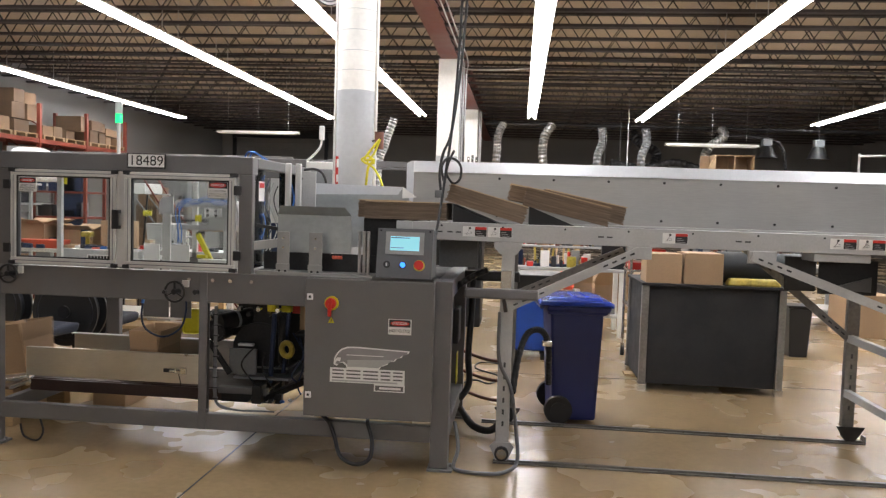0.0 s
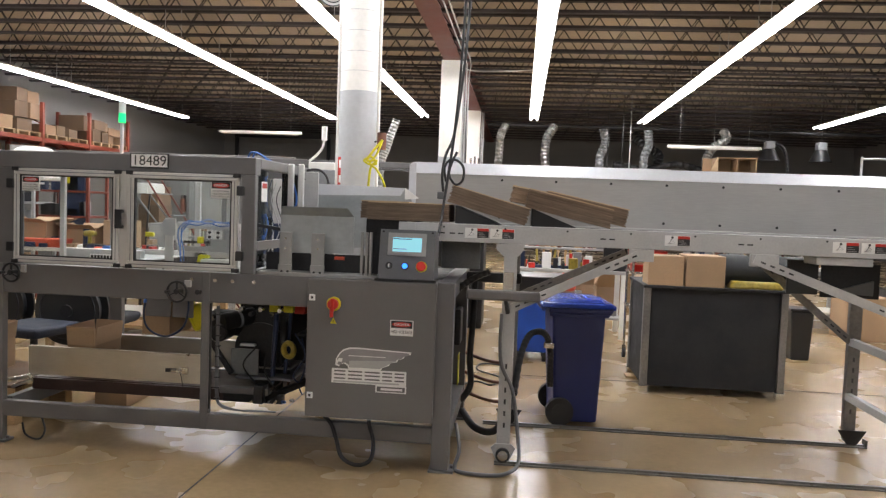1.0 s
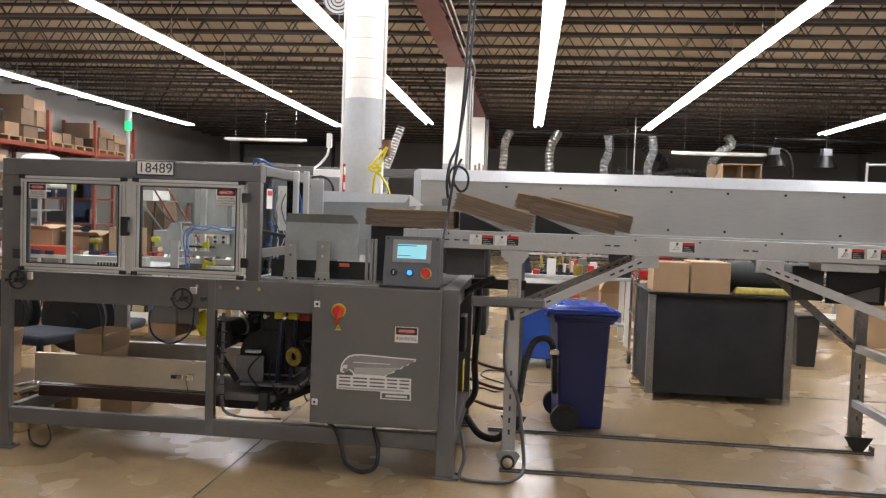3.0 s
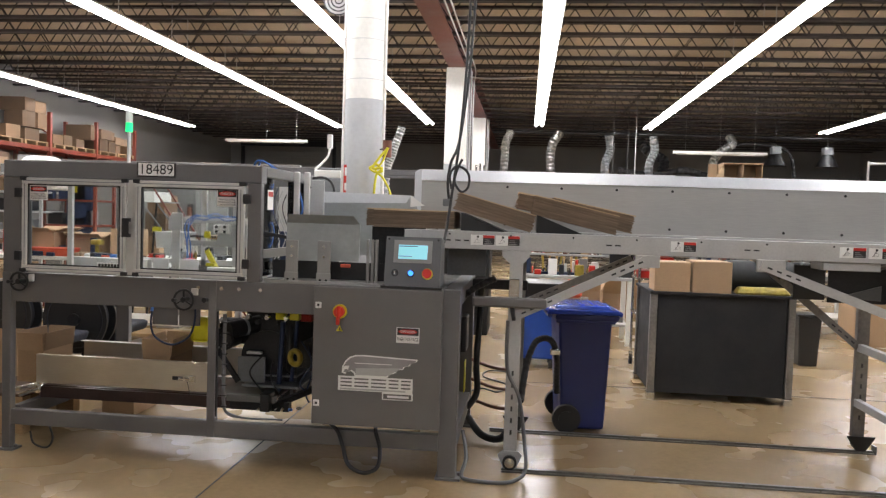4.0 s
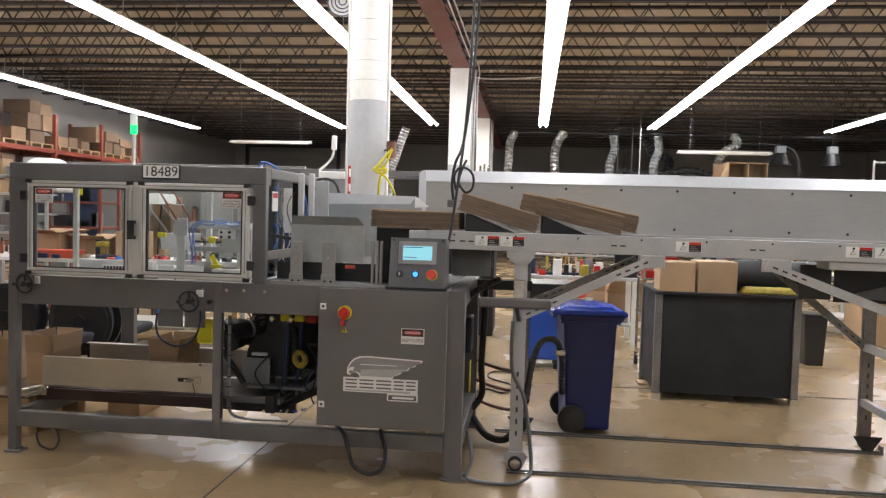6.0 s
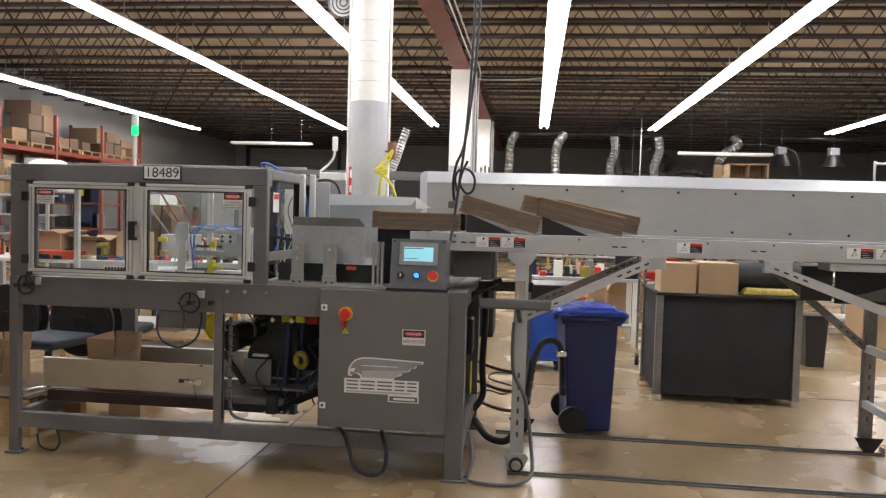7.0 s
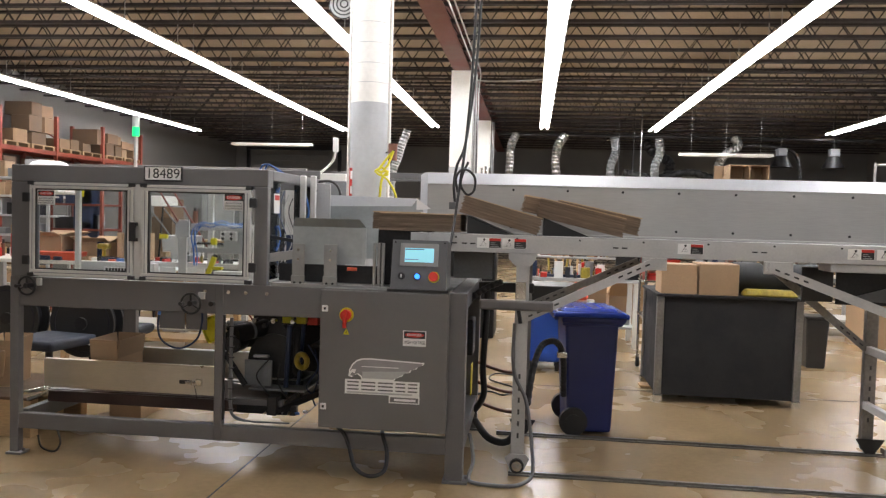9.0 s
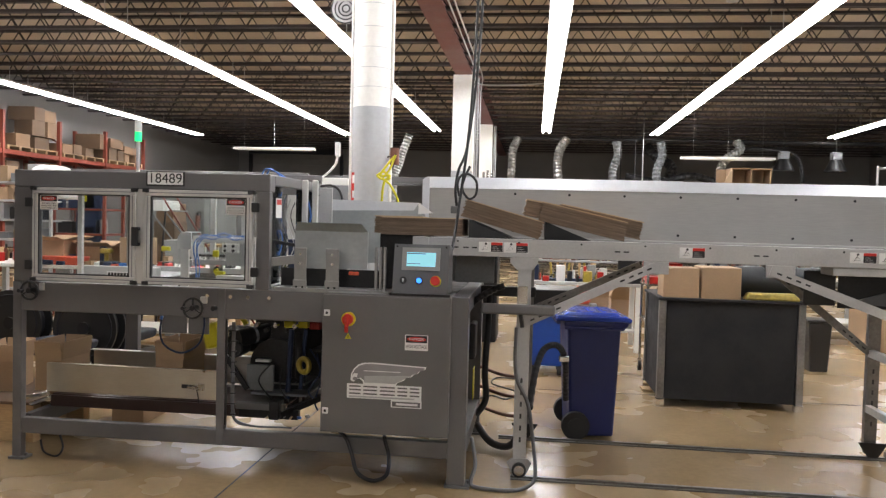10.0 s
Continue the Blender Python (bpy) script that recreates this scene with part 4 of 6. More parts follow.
def rail_label(x, flip):
    """Two small squares: a white pictogram of plain strokes, and a dark one with a red head."""
    lab = part("safety_label", box(x, x + .142, NY - .001, NY, 1.332, 1.392), M_PAPER, conv, "white and black safety label with red head")
    cx = x + .034
    pic = bar((cx - .012, NY - .002, 1.345), (cx + .006, NY - .002, 1.375), .009, .001)
    bar((cx - .018, NY - .002, 1.345), (cx + .020, NY - .002, 1.350), .009, .001, pic)
    bar((cx + .002, NY - .002, 1.366), (cx + .020, NY - .002, 1.356), .008, .001, pic)
    rod((cx + .008, NY - .0025, 1.381), (cx + .008, NY - .0015, 1.381), .007, 10, pic)
    part("pictogram", pic, M_INK, lab)
    part("text_field", box(x + .072, x + .140, NY - .002, NY - .001, 1.334, 1.374), M_INK, lab)
    part("red_head", box(x + .072, x + .140, NY - .002, NY - .001, 1.374, 1.390), M_RED, lab)
    for k in range(3):
        part("text_bar", box(x + .080, x + .128 - .01 * k, NY - .0027, NY - .002, 1.340 + k * .011, 1.3425 + k * .011), M_GREYPAINT, lab)


for x in (-.325, -.178, .822, 1.742, 1.896):
    rail_label(x, False)

# legs
LEG_X = (-.052, 2.235)


def leg(x, y, far):
    w = .039
    l = part("leg", box(x - w, x + w, y, y + .045, .10, 1.30, .003), M_GREYPAINT if not far else M_WORN_STEEL, conv, "slotted steel leg")
    head = [(x - .085, 1.306), (x + .075, 1.306), (x + .075, 1.275), (x + .045, 1.235), (x - .045, 1.235), (x - .085, 1.275)]
    part("leg_plate", prism(head, y - .008, y), M_GREYPAINT, l)
    for k in range(6):
        part("slot", box(x - .006, x + .006, y - .002, y, .22 + k * .07, .25 + k * .07), M_BLACK, l)
    if far:
        part("axle_block", prism([(x - .03, .022), (x - .085, .105), (x - .09, .118), (x + .09, .118), (x + .085, .105), (x + .03, .022)], y - .05, y - .038), M_DARKIRON, l, "dark caster housing")
    else:
        part("axle_block", prism([(x - .035, .02), (x - .072, .10), (x - .045, .125), (x + .05, .125), (x + .072, .10), (x + .035, .02)], y - .01, y + .005), M_GREYPAINT, l)
    part("caster", rod((x, y - .035, .062), (x, y + .02, .062), .042, 24), M_RUBBER, l, "grooved caster on the floor track")
    part("caster_hub", rod((x, y - .038, .062), (x, y - .032, .062), .030, 20), M_CHROME, l)
    return l


for x in LEG_X:
    leg(x, NY - .01, False)
    leg(x + .02, FYR, True)
for x in LEG_X:
    for z in (.31, .68) if x > 1 else (.31,):
        part("cross_bar", box(x - .02, x + .02, NY + .035, FYR, z, z + .05, .003), M_GREYPAINT, conv)
part("cross_bar", box(2.205, 2.255, NY + .035, FYR, 1.06, 1.11, .003), M_WORN_STEEL, conv)
part("clamp_bar", box(-.30, .13, NY - .055, NY - .02, .975, 1.035, .012), M_MACHINE, conv, "grey clamp bar joining machine and conveyor")
part("clamp_bar", box(-.36, .02, FYR - .08, FYR - .03, 1.0, 1.07, .01), M_DARKIRON, conv)
part("lock_lever", bar((-.075, NY - .03, 1.01), (-.055, NY - .035, .90), .018, .02), M_BLACK, conv, "black locking lever")
part("lock_plate", box(-.09, -.03, NY - .016, NY - .01, 1.03, 1.14, .004), M_CHROME, conv)


def brace(a, c, y, mat):
    b = part("brace", bar((a[0], y, a[1]), (c[0], y, c[1]), .012, .050), mat, conv, "slotted diagonal brace")
    p, q = Vector((a[0], y, a[1])), Vector((c[0], y, c[1]))
    d = (q - p).normalized()
    for k in range(4):
        for e, sg in ((p, 1), (q, -1)):
            o = e + d * sg * (.05 + k * .055) + Vector((0, -.0065, 0))
            part("slot", bar(o - d * .014, o + d * .014, .003, .010), M_BLACK, b)


brace((-.045, .925), (.70, 1.285), NY - .012, M_GREYPAINT)
brace((1.32, 1.275), (2.22, .945), NY - .012, M_GREYPAINT)
brace((.02, .92), (.72, 1.245), FYR - .01, M_WORN_STEEL)
brace((1.52, 1.29), (2.22, .71), FYR - .01, M_WORN_STEEL)
for xa, xb in ((.625, .765), (1.30, 1.455)):
    part("brace_plate", box(xa, xb, NY - .008, NY + .02, 1.235, 1.306, .003), M_GREYPAINT, conv)
part("drive_box", box(1.66, 1.97, NY + .01, NY + .2, 1.258, 1.304, .005), M_GREYPAINT, conv, "grey drive housing under the rail")
part("drive_panel", box(1.80, 2.14, 4.80, 4.81, 1.05, 1.258, .005), M_DARKIRON, conv, "grey drive cover")
part("drive_gusset", prism([(1.84, 1.08), (2.10, 1.16), (2.10, 1.07)], 4.785, 4.80), M_HMI, conv)
part("drive_shield", box(1.60, 1.78, 4.78, 4.80, 1.065, 1.27, .005), M_BLACK, conv)

# floor tracks
for y, xa, xb in ((4.50, -.10, 2.9), (5.345, -.21, 2.36)):
    bm = box(xa, xb, y - .03, y + .03, 0, .008)
    box(xa, xb, y - .012, y + .012, .008, .02, bm=bm)
    tr = solid("floor_track", bm, M_RAILSTEEL, "flat steel track bolted on the floor under the casters", "floor track", group="floor tracks")
    part("end_stop", box(xb - .012, xb, y - .03, y + .03, .008, .055, .002), M_RAILSTEEL, tr)
    x = xa + .12
    while x < xb - .02:
        for dy in (-.021, .021):
            part("bolt", rod((x, y + dy, .008), (x, y + dy, .013), .008, 6), M_CHROME, tr)
        x += .42


# ---- cardboard blanks on the conveyor ----
def blank_bundle(name, length, thick, depth, sheets, label):
    """A bundle of flat folded cartons: many thin boards, each a little out of line."""
    b = thing(name, (0, 0, 0), label, "cardboard bundle", "bundles of carton blanks")
    t = thick / sheets
    rnd = random.Random(int(length * 1000) + sheets)
    for i in range(sheets):
        j, k = rnd.uniform(-.006, .006), rnd.uniform(-.006, .004)
        bm = box(j, length + j, k, depth + k, i * t, (i + 1) * t - .0014)
        box(j + .003, length + j - .003, k + .0025, depth + k - .003, (i + 1) * t - .0014, (i + 1) * t, bm=bm)
        # top board is paler: the lit upper edge is put into its colour
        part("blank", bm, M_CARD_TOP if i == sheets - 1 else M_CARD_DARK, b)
    return b


b1 = blank_bundle("blank_bundle", .50, .108, .42, 20, "flat bundle of brown carton blanks lying on the conveyor")
b1.matrix_basis = pose(-.935, 4.60, 1.418, 0, 0, 0)
b0 = blank_bundle("blank_bundle", .30, .108, .40, 20, "brown carton blanks pushed into the magazine")
b0.matrix_basis = pose(-.985, 4.66, 1.424, 0, 0, 4)
b2 = blank_bundle("blank_bundle", .485, .108, .42, 20, "brown carton blanks leaning on the next bundle")
b2.matrix_basis = pose(-.443, 4.60, 1.540, 0, 15.3, 0)
b3 = blank_bundle("blank_bundle", .515, .115, .42, 21, "brown carton blanks leaning, spread like shingles")
b3.matrix_basis = pose(.018, 4.60, 1.527, 0, 12.6, 0)
b4 = blank_bundle("blank_bundle", .50, .110, .36, 20, "brown carton blanks tucked under the leaning bundle")
b4.matrix_basis = pose(.13, 4.72, 1.525, 0, 11.5, -3)
b5 = blank_bundle("blank_bundle", .30, .10, .34, 11, "brown carton blanks upright behind the leaning bundle")
b5.matrix_basis = pose(-.07, 4.74, 1.56, 0, 10, 2)
# black wedges fill the gaps below the leaning bundles in place of shade
for x in (-.40, .06):
    w = prism([(x, 1.401), (x + .30, 1.401), (x, 1.52)], 4.66, 4.98)
    solid("support_wedge", w, M_BLACK, "black wedge standing for the dark gap under the leaning carton blanks", "wedge", group="support wedges")

# ---- wheeled bin ----
bin_ = thing("wheeled_bin", (.42, 5.66, 0), "dark blue plastic wheeled bin with closed lid", "bin")


def taper(x0, x1, y0, y1, z0, X0_, X1_, Y0_, Y1_, z1, bevel=.02, bm=None):
    bm = bm or bmesh.new()
    lo = [bm.verts.new(p) for p in ((x0, y0, z0), (x1, y0, z0), (x1, y1, z0), (x0, y1, z0))]
    hi = [bm.verts.new(p) for p in ((X0_, Y0_, z1), (X1_, Y0_, z1), (X1_, Y1_, z1), (X0_, Y1_, z1))]
    fs = [bm.faces.new(lo[::-1]), bm.faces.new(hi)]
    for i in range(4):
        fs.append(bm.faces.new((lo[i], lo[(i + 1) % 4], hi[(i + 1) % 4], hi[i])))
    if bevel:
        es = list({e for f in fs for e in f.edges})
        bmesh.ops.bevel(bm, geom=es, offset=bevel, segments=3, affect="EDGES", profile=0.5)
    return bm


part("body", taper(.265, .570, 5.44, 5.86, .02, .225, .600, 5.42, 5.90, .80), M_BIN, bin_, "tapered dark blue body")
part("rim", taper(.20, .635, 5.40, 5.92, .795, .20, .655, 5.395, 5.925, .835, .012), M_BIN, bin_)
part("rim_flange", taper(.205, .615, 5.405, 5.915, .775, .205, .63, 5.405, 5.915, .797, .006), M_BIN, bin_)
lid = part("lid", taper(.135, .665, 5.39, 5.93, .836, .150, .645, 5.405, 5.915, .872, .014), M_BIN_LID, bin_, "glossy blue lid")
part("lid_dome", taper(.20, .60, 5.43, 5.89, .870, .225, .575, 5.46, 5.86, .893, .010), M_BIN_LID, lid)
for k in range(3):
    part("lid_rib", box(.30 + k * .09, .325 + k * .09, 5.50, 5.82, .891, .899, .003), M_BIN_LID, lid)
part("lid_handle", box(.655, .69, 5.5, 5.8, .815, .85, .012), M_BIN_LID, bin_)
part("push_handle", rod((.165, 5.45, .82), (.165, 5.87, .82), .016, 12), M_BIN, bin_)
for y in (5.395, 5.865):
    w = part("wheel", rod((.300, y, .100), (.300, y + .05, .100), .098, 32), M_RUBBER, bin_, "black rubber wheel")
    part("hub", rod((.300, y - .004, .100), (.300, y + .03, .100), .055, 24), M_BLACK, w)
part("axle", rod((.300, 5.40, .100), (.300, 5.91, .100), .012, 10), M_DARKIRON, bin_)
bin_.matrix_basis = pose(.42, 5.66, 0, 0, 0, 5)

hs = hose([(.00, 4.75, .36), (.03, 4.95, .55), (.08, 5.1, .67), (.15, 5.15, .70), (.205, 5.2, .66), (.235, 5.25, .55), (.24, 5.28, .42), (.245, 5.3, .30)], .021, 10, 10, None, .08)
solid("vacuum_hose", hs, M_RUBBER, "black ribbed vacuum hose arching from conveyor leg to floor", "hose")
solid("hose_valve", box(.185, .255, 5.16, 5.20, .585, .625, .008), M_CHROME, "small metal valve on the black hose", "valve")

# ---- far blue tub ----
tub = thing("tub_cart", (.12, 7.9, 0), "bright blue plastic tub cart on casters", "tub cart")
part("body", taper(.0, .30, 7.64, 8.3, .10, -.06, .36, 7.6, 8.34, .70, .02), M_BIN_FAR, tub)
for x, y in ((.0, 7.7), (.28, 7.7), (.0, 8.2), (.28, 8.2)):
    part("caster", rod((x - .02, y, .05), (x + .02, y, .05), .05, 16), M_RUBBER, tub)
    part("caster_fork", box(x - .03, x + .03, y - .02, y + .02, .06, .11, .004), M_DARKIRON, tub)
crate = thing("dark_crate", (.2, 8.0, .70), "dark plastic crate standing on the blue tub", "crate")
part("body", taper(-.05, .42, 7.62, 8.2, .70, -.08, .46, 7.6, 8.22, .86, .01), M_BLACK, crate)

# ---- black work cart with cartons ----
cart = thing("work_cart", (1.65, 7.0, 0), "black panelled work cart with worn steel corner posts", "work cart")
part("front_panel", box(1.12, 2.175, 6.615, 6.64, .06, .895, .004), M_CART, cart, "black carpet-faced panel")
part("back_panel", box(1.12, 2.175, 7.40, 7.42, .06, .895, .004), M_CART, cart)
part("side_panel", box(1.075, 1.095, 6.66, 7.39, .06, .895, .004), M_CART, cart, "dark grey end panel")
part("side_panel", box(2.205, 2.225, 6.66, 7.39, .06, .895, .004), M_GREYMACH, cart)
part("top", box(1.05, 2.245, 6.58, 7.45, .895, .918, .004), M_CART, cart)
for x in (1.06, 2.18):
    for y in (6.60, 7.38):
        p = part("corner_post", box(x, x + .058, y, y + .058, .06, .893, .004), M_WORN_STEEL, cart)
        part("foot", box(x - .006, x + .064, y - .008, y + .066, 0, .06, .004), M_CHROME, cart, "bright metal foot")


def carton(x0, x1, y0, y1, z0, z1, label, group="closed cartons", turn=0, board=M_CARD):
    """A closed carton with top flaps, a seam and tape."""
    c = thing("carton", ((x0 + x1) / 2, (y0 + y1) / 2, z0), label, "carton", group)
    part("body", box(x0, x1, y0, y1, z0, z1 - .004, .004), board, c)
    ym = (y0 + y1) / 2
    part("top_flap", box(x0 + .002, x1 - .002, y0 + .001, ym - .002, z1 - .004, z1, .001), board, c)
    part("top_flap", box(x0 + .002, x1 - .002, ym + .002, y1 - .001, z1 - .004, z1, .001), board, c)
    if turn:
        c.matrix_basis = pose((x0 + x1) / 2, (y0 + y1) / 2, z0, 0, 0, turn)
    return c


def open_carton(x0, x1, y0, y1, z0, z1, label, flap=.1, group="open cartons", tilt=25, name="open_carton"):
    """An open carton: four walls, a floor and four flaps standing out."""
    c = thing(name, ((x0 + x1) / 2, (y0 + y1) / 2, z0), label, "open carton", group)
    t = .004
    part("bottom", box(x0, x1, y0, y1, z0, z0 + t), M_CARD, c)
    part("wall", box(x0, x1, y0, y0 + t, z0 + t, z1), M_CARD, c)
    part("wall", box(x0, x1, y1 - t, y1, z0 + t, z1), M_CARD, c)
    part("wall", box(x0, x0 + t, y0 + t, y1 - t, z0 + t, z1), M_CARD, c)
    part("wall", box(x1 - t, x1, y0 + t, y1 - t, z0 + t, z1), M_CARD, c)
    s, k = math.sin(math.radians(tilt)) * flap, math.cos(math.radians(tilt)) * flap
    for a, b_, o in (((x0, y0), (x1, y0), (0, -s)), ((x0, y1), (x1, y1), (0, s)), ((x0, y0), (x0, y1), (-s, 0)), ((x1, y0), (x1, y1), (s, 0))):
        bm = bmesh.new()
        q = [Vector((*a, z1)), Vector((*b_, z1)), Vector((b_[0] + o[0], b_[1] + o[1], z1 + k)), Vector((a[0] + o[0], a[1] + o[1], z1 + k))]
        n = (q[1] - q[0]).cross(q[2] - q[0]).normalized() * t
        lo = [bm.verts.new(v) for v in q]
        hi = [bm.verts.new(v + n) for v in q]
        bm.faces.new(lo[::-1]), bm.faces.new(hi)
        for i in range(4):
            bm.faces.new((lo[i], lo[(i + 1) % 4], hi[(i + 1) % 4], hi[i]))
        part("flap", bm, M_CARD, c)
    return c


carton(1.088, 1.380, 6.62, 6.92, .918, 1.167, "small brown carton standing on the black cart")
carton(1.397, 1.716, 6.61, 6.95, .918, 1.180, "brown carton with flaps on the black cart")
rl = thing("film_roll", (2.05, 6.86, .918), "dark green roll of film lying on the cart", "roll")
part("roll", rod((1.72, 6.88, 1.055), (2.42, 6.88, 1.055), .136, 40), M_ROLL, rl)
part("core", rod((1.70, 6.88, 1.055), (1.725, 6.88, 1.055), .05, 20), M_CARD_DARK, rl)
yp = solid("yellow_pack", taper(1.75, 2.20, 6.60, 6.73, .918, 1.78, 2.17, 6.62, 6.71, .980, .02), M_YELLOW_PACK, "yellow film-wrapped pack lying before the roll", "pack")
trash = thing("waste_bin", (3.05, 8.7, 0), "dark grey plastic waste bin on the floor", "waste bin")
part("body", taper(2.96, 3.15, 8.58, 8.80, 0, 2.935, 3.175, 8.56, 8.83, .53, .015), M_BLACK, trash)
part("rim", taper(2.92, 3.19, 8.545, 8.845, .53, 2.92, 3.19, 8.545, 8.845, .56, .008), M_BLACK, trash)

# chrome wire shelf cart with red bins
sh = thing("wire_shelf_cart", (1.5, 8.0, 0), "chrome wire shelf cart on casters holding red bins", "shelf cart")
for x in (1.13, 2.0):
    for y in (7.78, 8.2):
        part("post", rod((x, y, .11), (x, y, 1.38), .014, 10), M_CHROME, sh)
        part("caster", rod((x - .015, y, .055), (x + .015, y, .055), .055, 18), M_RUBBER, sh)
        part("fork", box(x - .022, x + .022, y - .02, y + .02, .05, .125, .004), M_CHROME, sh)
for z in (.56, .92, 1.06, 1.20):
    part("shelf", box(1.11, 2.02, 7.76, 8.22, z, z + .02, .004), M_CHROME, sh)
for k, (x, z) in enumerate(((1.14, .94), (1.30, .94), (1.14, 1.08), (1.32, 1.08), (1.14, 1.22))):
    rb = solid("red_bin", taper(x, x + .13, 7.8, 8.1, z, x - .006, x + .136, 7.77, 8.12, z + .07, .006), M_RED, "small red plastic parts bin on the wire shelf", "parts bin", group="red parts bins")

# ---- benches and clutter behind the conveyor ----
def bench(x0, x1, y0, y1, z, label, top_mat, legs_mat, shelf=0.0):
    b = thing("workbench", ((x0 + x1) / 2, (y0 + y1) / 2, 0), label, "workbench", "workbenches")
    part("top", box(x0, x1, y0, y1, z - .04, z, .006), top_mat, b)
    for x in (x0 + .05, x1 - .05):
        for y in (y0 + .05, y1 - .05):
            part("leg", box(x - .03, x + .03, y - .03, y + .03, 0, z - .04, .004), legs_mat, b)
    part("lower_shelf", box(x0 + .05, x1 - .05, y0 + .1, y1 - .05, .22, .25, .004), top_mat, b)
    if shelf:
        for x in (x0 + .03, x1 - .03):
            part("riser", box(x - .02, x + .02, y1 - .06, y1 - .02, z, z + shelf, .003), legs_mat, b)
        part("upper_shelf", box(x0, x1, y1 - .32, y1, z + shelf, z + shelf + .025, .004), top_mat, b)
    return b


def clutter(x0, x1, y0, y1, z, n, seed, mats, hmin, hmax, label="small workshop item standing on the bench"):
    """Loose small items: bottles, tins, boxes and tools in a row."""
    rnd = random.Random(seed)
    for i in range(n):
        x = x0 + (x1 - x0) * (i + .5) / n + rnd.uniform(-.3, .3) * (x1 - x0) / n
        y, w, h = rnd.uniform(y0, y1), rnd.uniform(.014, .055), rnd.uniform(hmin, hmax)
        m, word = rnd.choice(mats)
        if rnd.random() < .4:
            o = thing("bottle", (x, y, z), word + " bottle with a cap on the workbench", "bottle", "bench items")
            part("body", rod((x, y, z), (x, y, z + h * .75), w * .45, 14), m, o)
            part("cap", rod((x, y, z + h * .75), (x, y, z + h), w * .2, 10), M_BLACK, o)
        else:
            solid("parts_box", box(x - w, x + w, y - .06, y + .06, z, z + h, .006), m, word + " parts box on the workbench", "parts box", group="bench items")


MATS = [(M_RED, "red"), (M_YELLOW, "yellow"), (M_CARD, "brown"), (M_PAPER, "white"), (M_BLACK, "black"), (M_GREYMACH, "grey"), (M_WOOD, "tan"), (M_BIN_FAR, "blue")]
SMALL = [(M_RED, "red"), (M_RED, "red"), (M_YELLOW_PACK, "mustard"), (M_CARD, "brown"), (M_PAPER, "white"), (M_PAPER, "white"), (M_BLACK, "black"), (M_GREYMACH, "grey"), (M_WOOD, "tan"), (M_BROWNHOSE, "rust"), (M_CHROME, "silver"), (M_NAVY, "navy"), (M_CHAIR, "dark")]
bench(-.05, 1.30, 9.3, 10.0, .82, "pale topped workbench with a crowded upper shelf", M_GREYPAINT, M_WHITE, .22)
clutter(.0, .95, 9.35, 9.65, .82, 30, 5, SMALL, .04, .2)
clutter(.0, 1.25, 9.72, 9.95, 1.065, 30, 6, SMALL, .05, .2)
clutter(.05, 1.2, 9.5, 9.8, .25, 9, 16, SMALL, .1, .3)
bench(1.9, 4.6, 11.0, 11.8, .86, "steel workbench stacked with red and white parts", M_WHITE, M_GREYPAINT, .36)
clutter(1.95, 4.5, 11.1, 11.4, .86, 34, 7, SMALL, .06, .28)
clutter(1.95, 4.5, 11.5, 11.75, 1.245, 30, 8, SMALL, .06, .22)
bench(-1.9, -.75, 9.9, 10.6, .90, "grey bench beside the column with orange tools", M_GREYPAINT, M_GREYMACH, .32)
clutter(-1.85, -.8, 10.0, 10.4, .90, 18, 9, SMALL, .06, .3)
open_carton(.78, 1.12, 11.6, 11.95, 0, .44, "tall open brown carton standing on the floor", .22, tilt=30)
bag = thing("red_bag", (.55, 11.4, 0), "slumped red cloth bag on a low brown box", "bag")
part("bag", taper(.50, .86, 11.3, 11.6, .35, .60, .78, 11.36, 11.54, .62, .08), M_CLOTH_RED, bag)
part("box", box(.46, .90, 11.25, 11.65, 0, .35, .006), M_DIM_CARD, bag, "low brown box under the bag")
open_carton(1.20, 1.72, 12.0, 12.5, 0, .38, "open brown shipping carton standing on the floor", .30, tilt=38)
wb = thing("tool_rack", (.5, 9.8, .82), "rack of yellow wooden slats standing on the bench", "tool rack")
for k in range(9):
    x = .22 + .065 * k + .01 * (k % 3)
    part("slat", bar((x, 9.60, .82), (x + .015 * (k % 4 - 1), 9.68, 1.035), .028, .012), M_WOOD if k % 3 else M_YELLOW_PACK, wb)
solid("purple_band", box(.12, .82, 9.42, 9.50, .82, .855, .01), M_NAVY, "dark folded cloth along the bench edge", "cloth")
carton(3.80, 4.36, 7.6, 8.1, .42, .74, "pale brown carton on a low pallet stack")
solid("pallet_block", box(3.78, 4.41, 7.55, 8.15, 0, .42, .01), M_WOOD, "pale wooden skid under a carton", "skid")
carton(4.2, 4.9, 10.2, 10.8, 0, .55, "brown carton standing on the floor")
solid("monitor_cabinet", box(1.0, 1.28, 9.34, 9.42, .82, 1.22, .01), M_DARKIRON, "dark grey panel standing on the workbench", "panel")

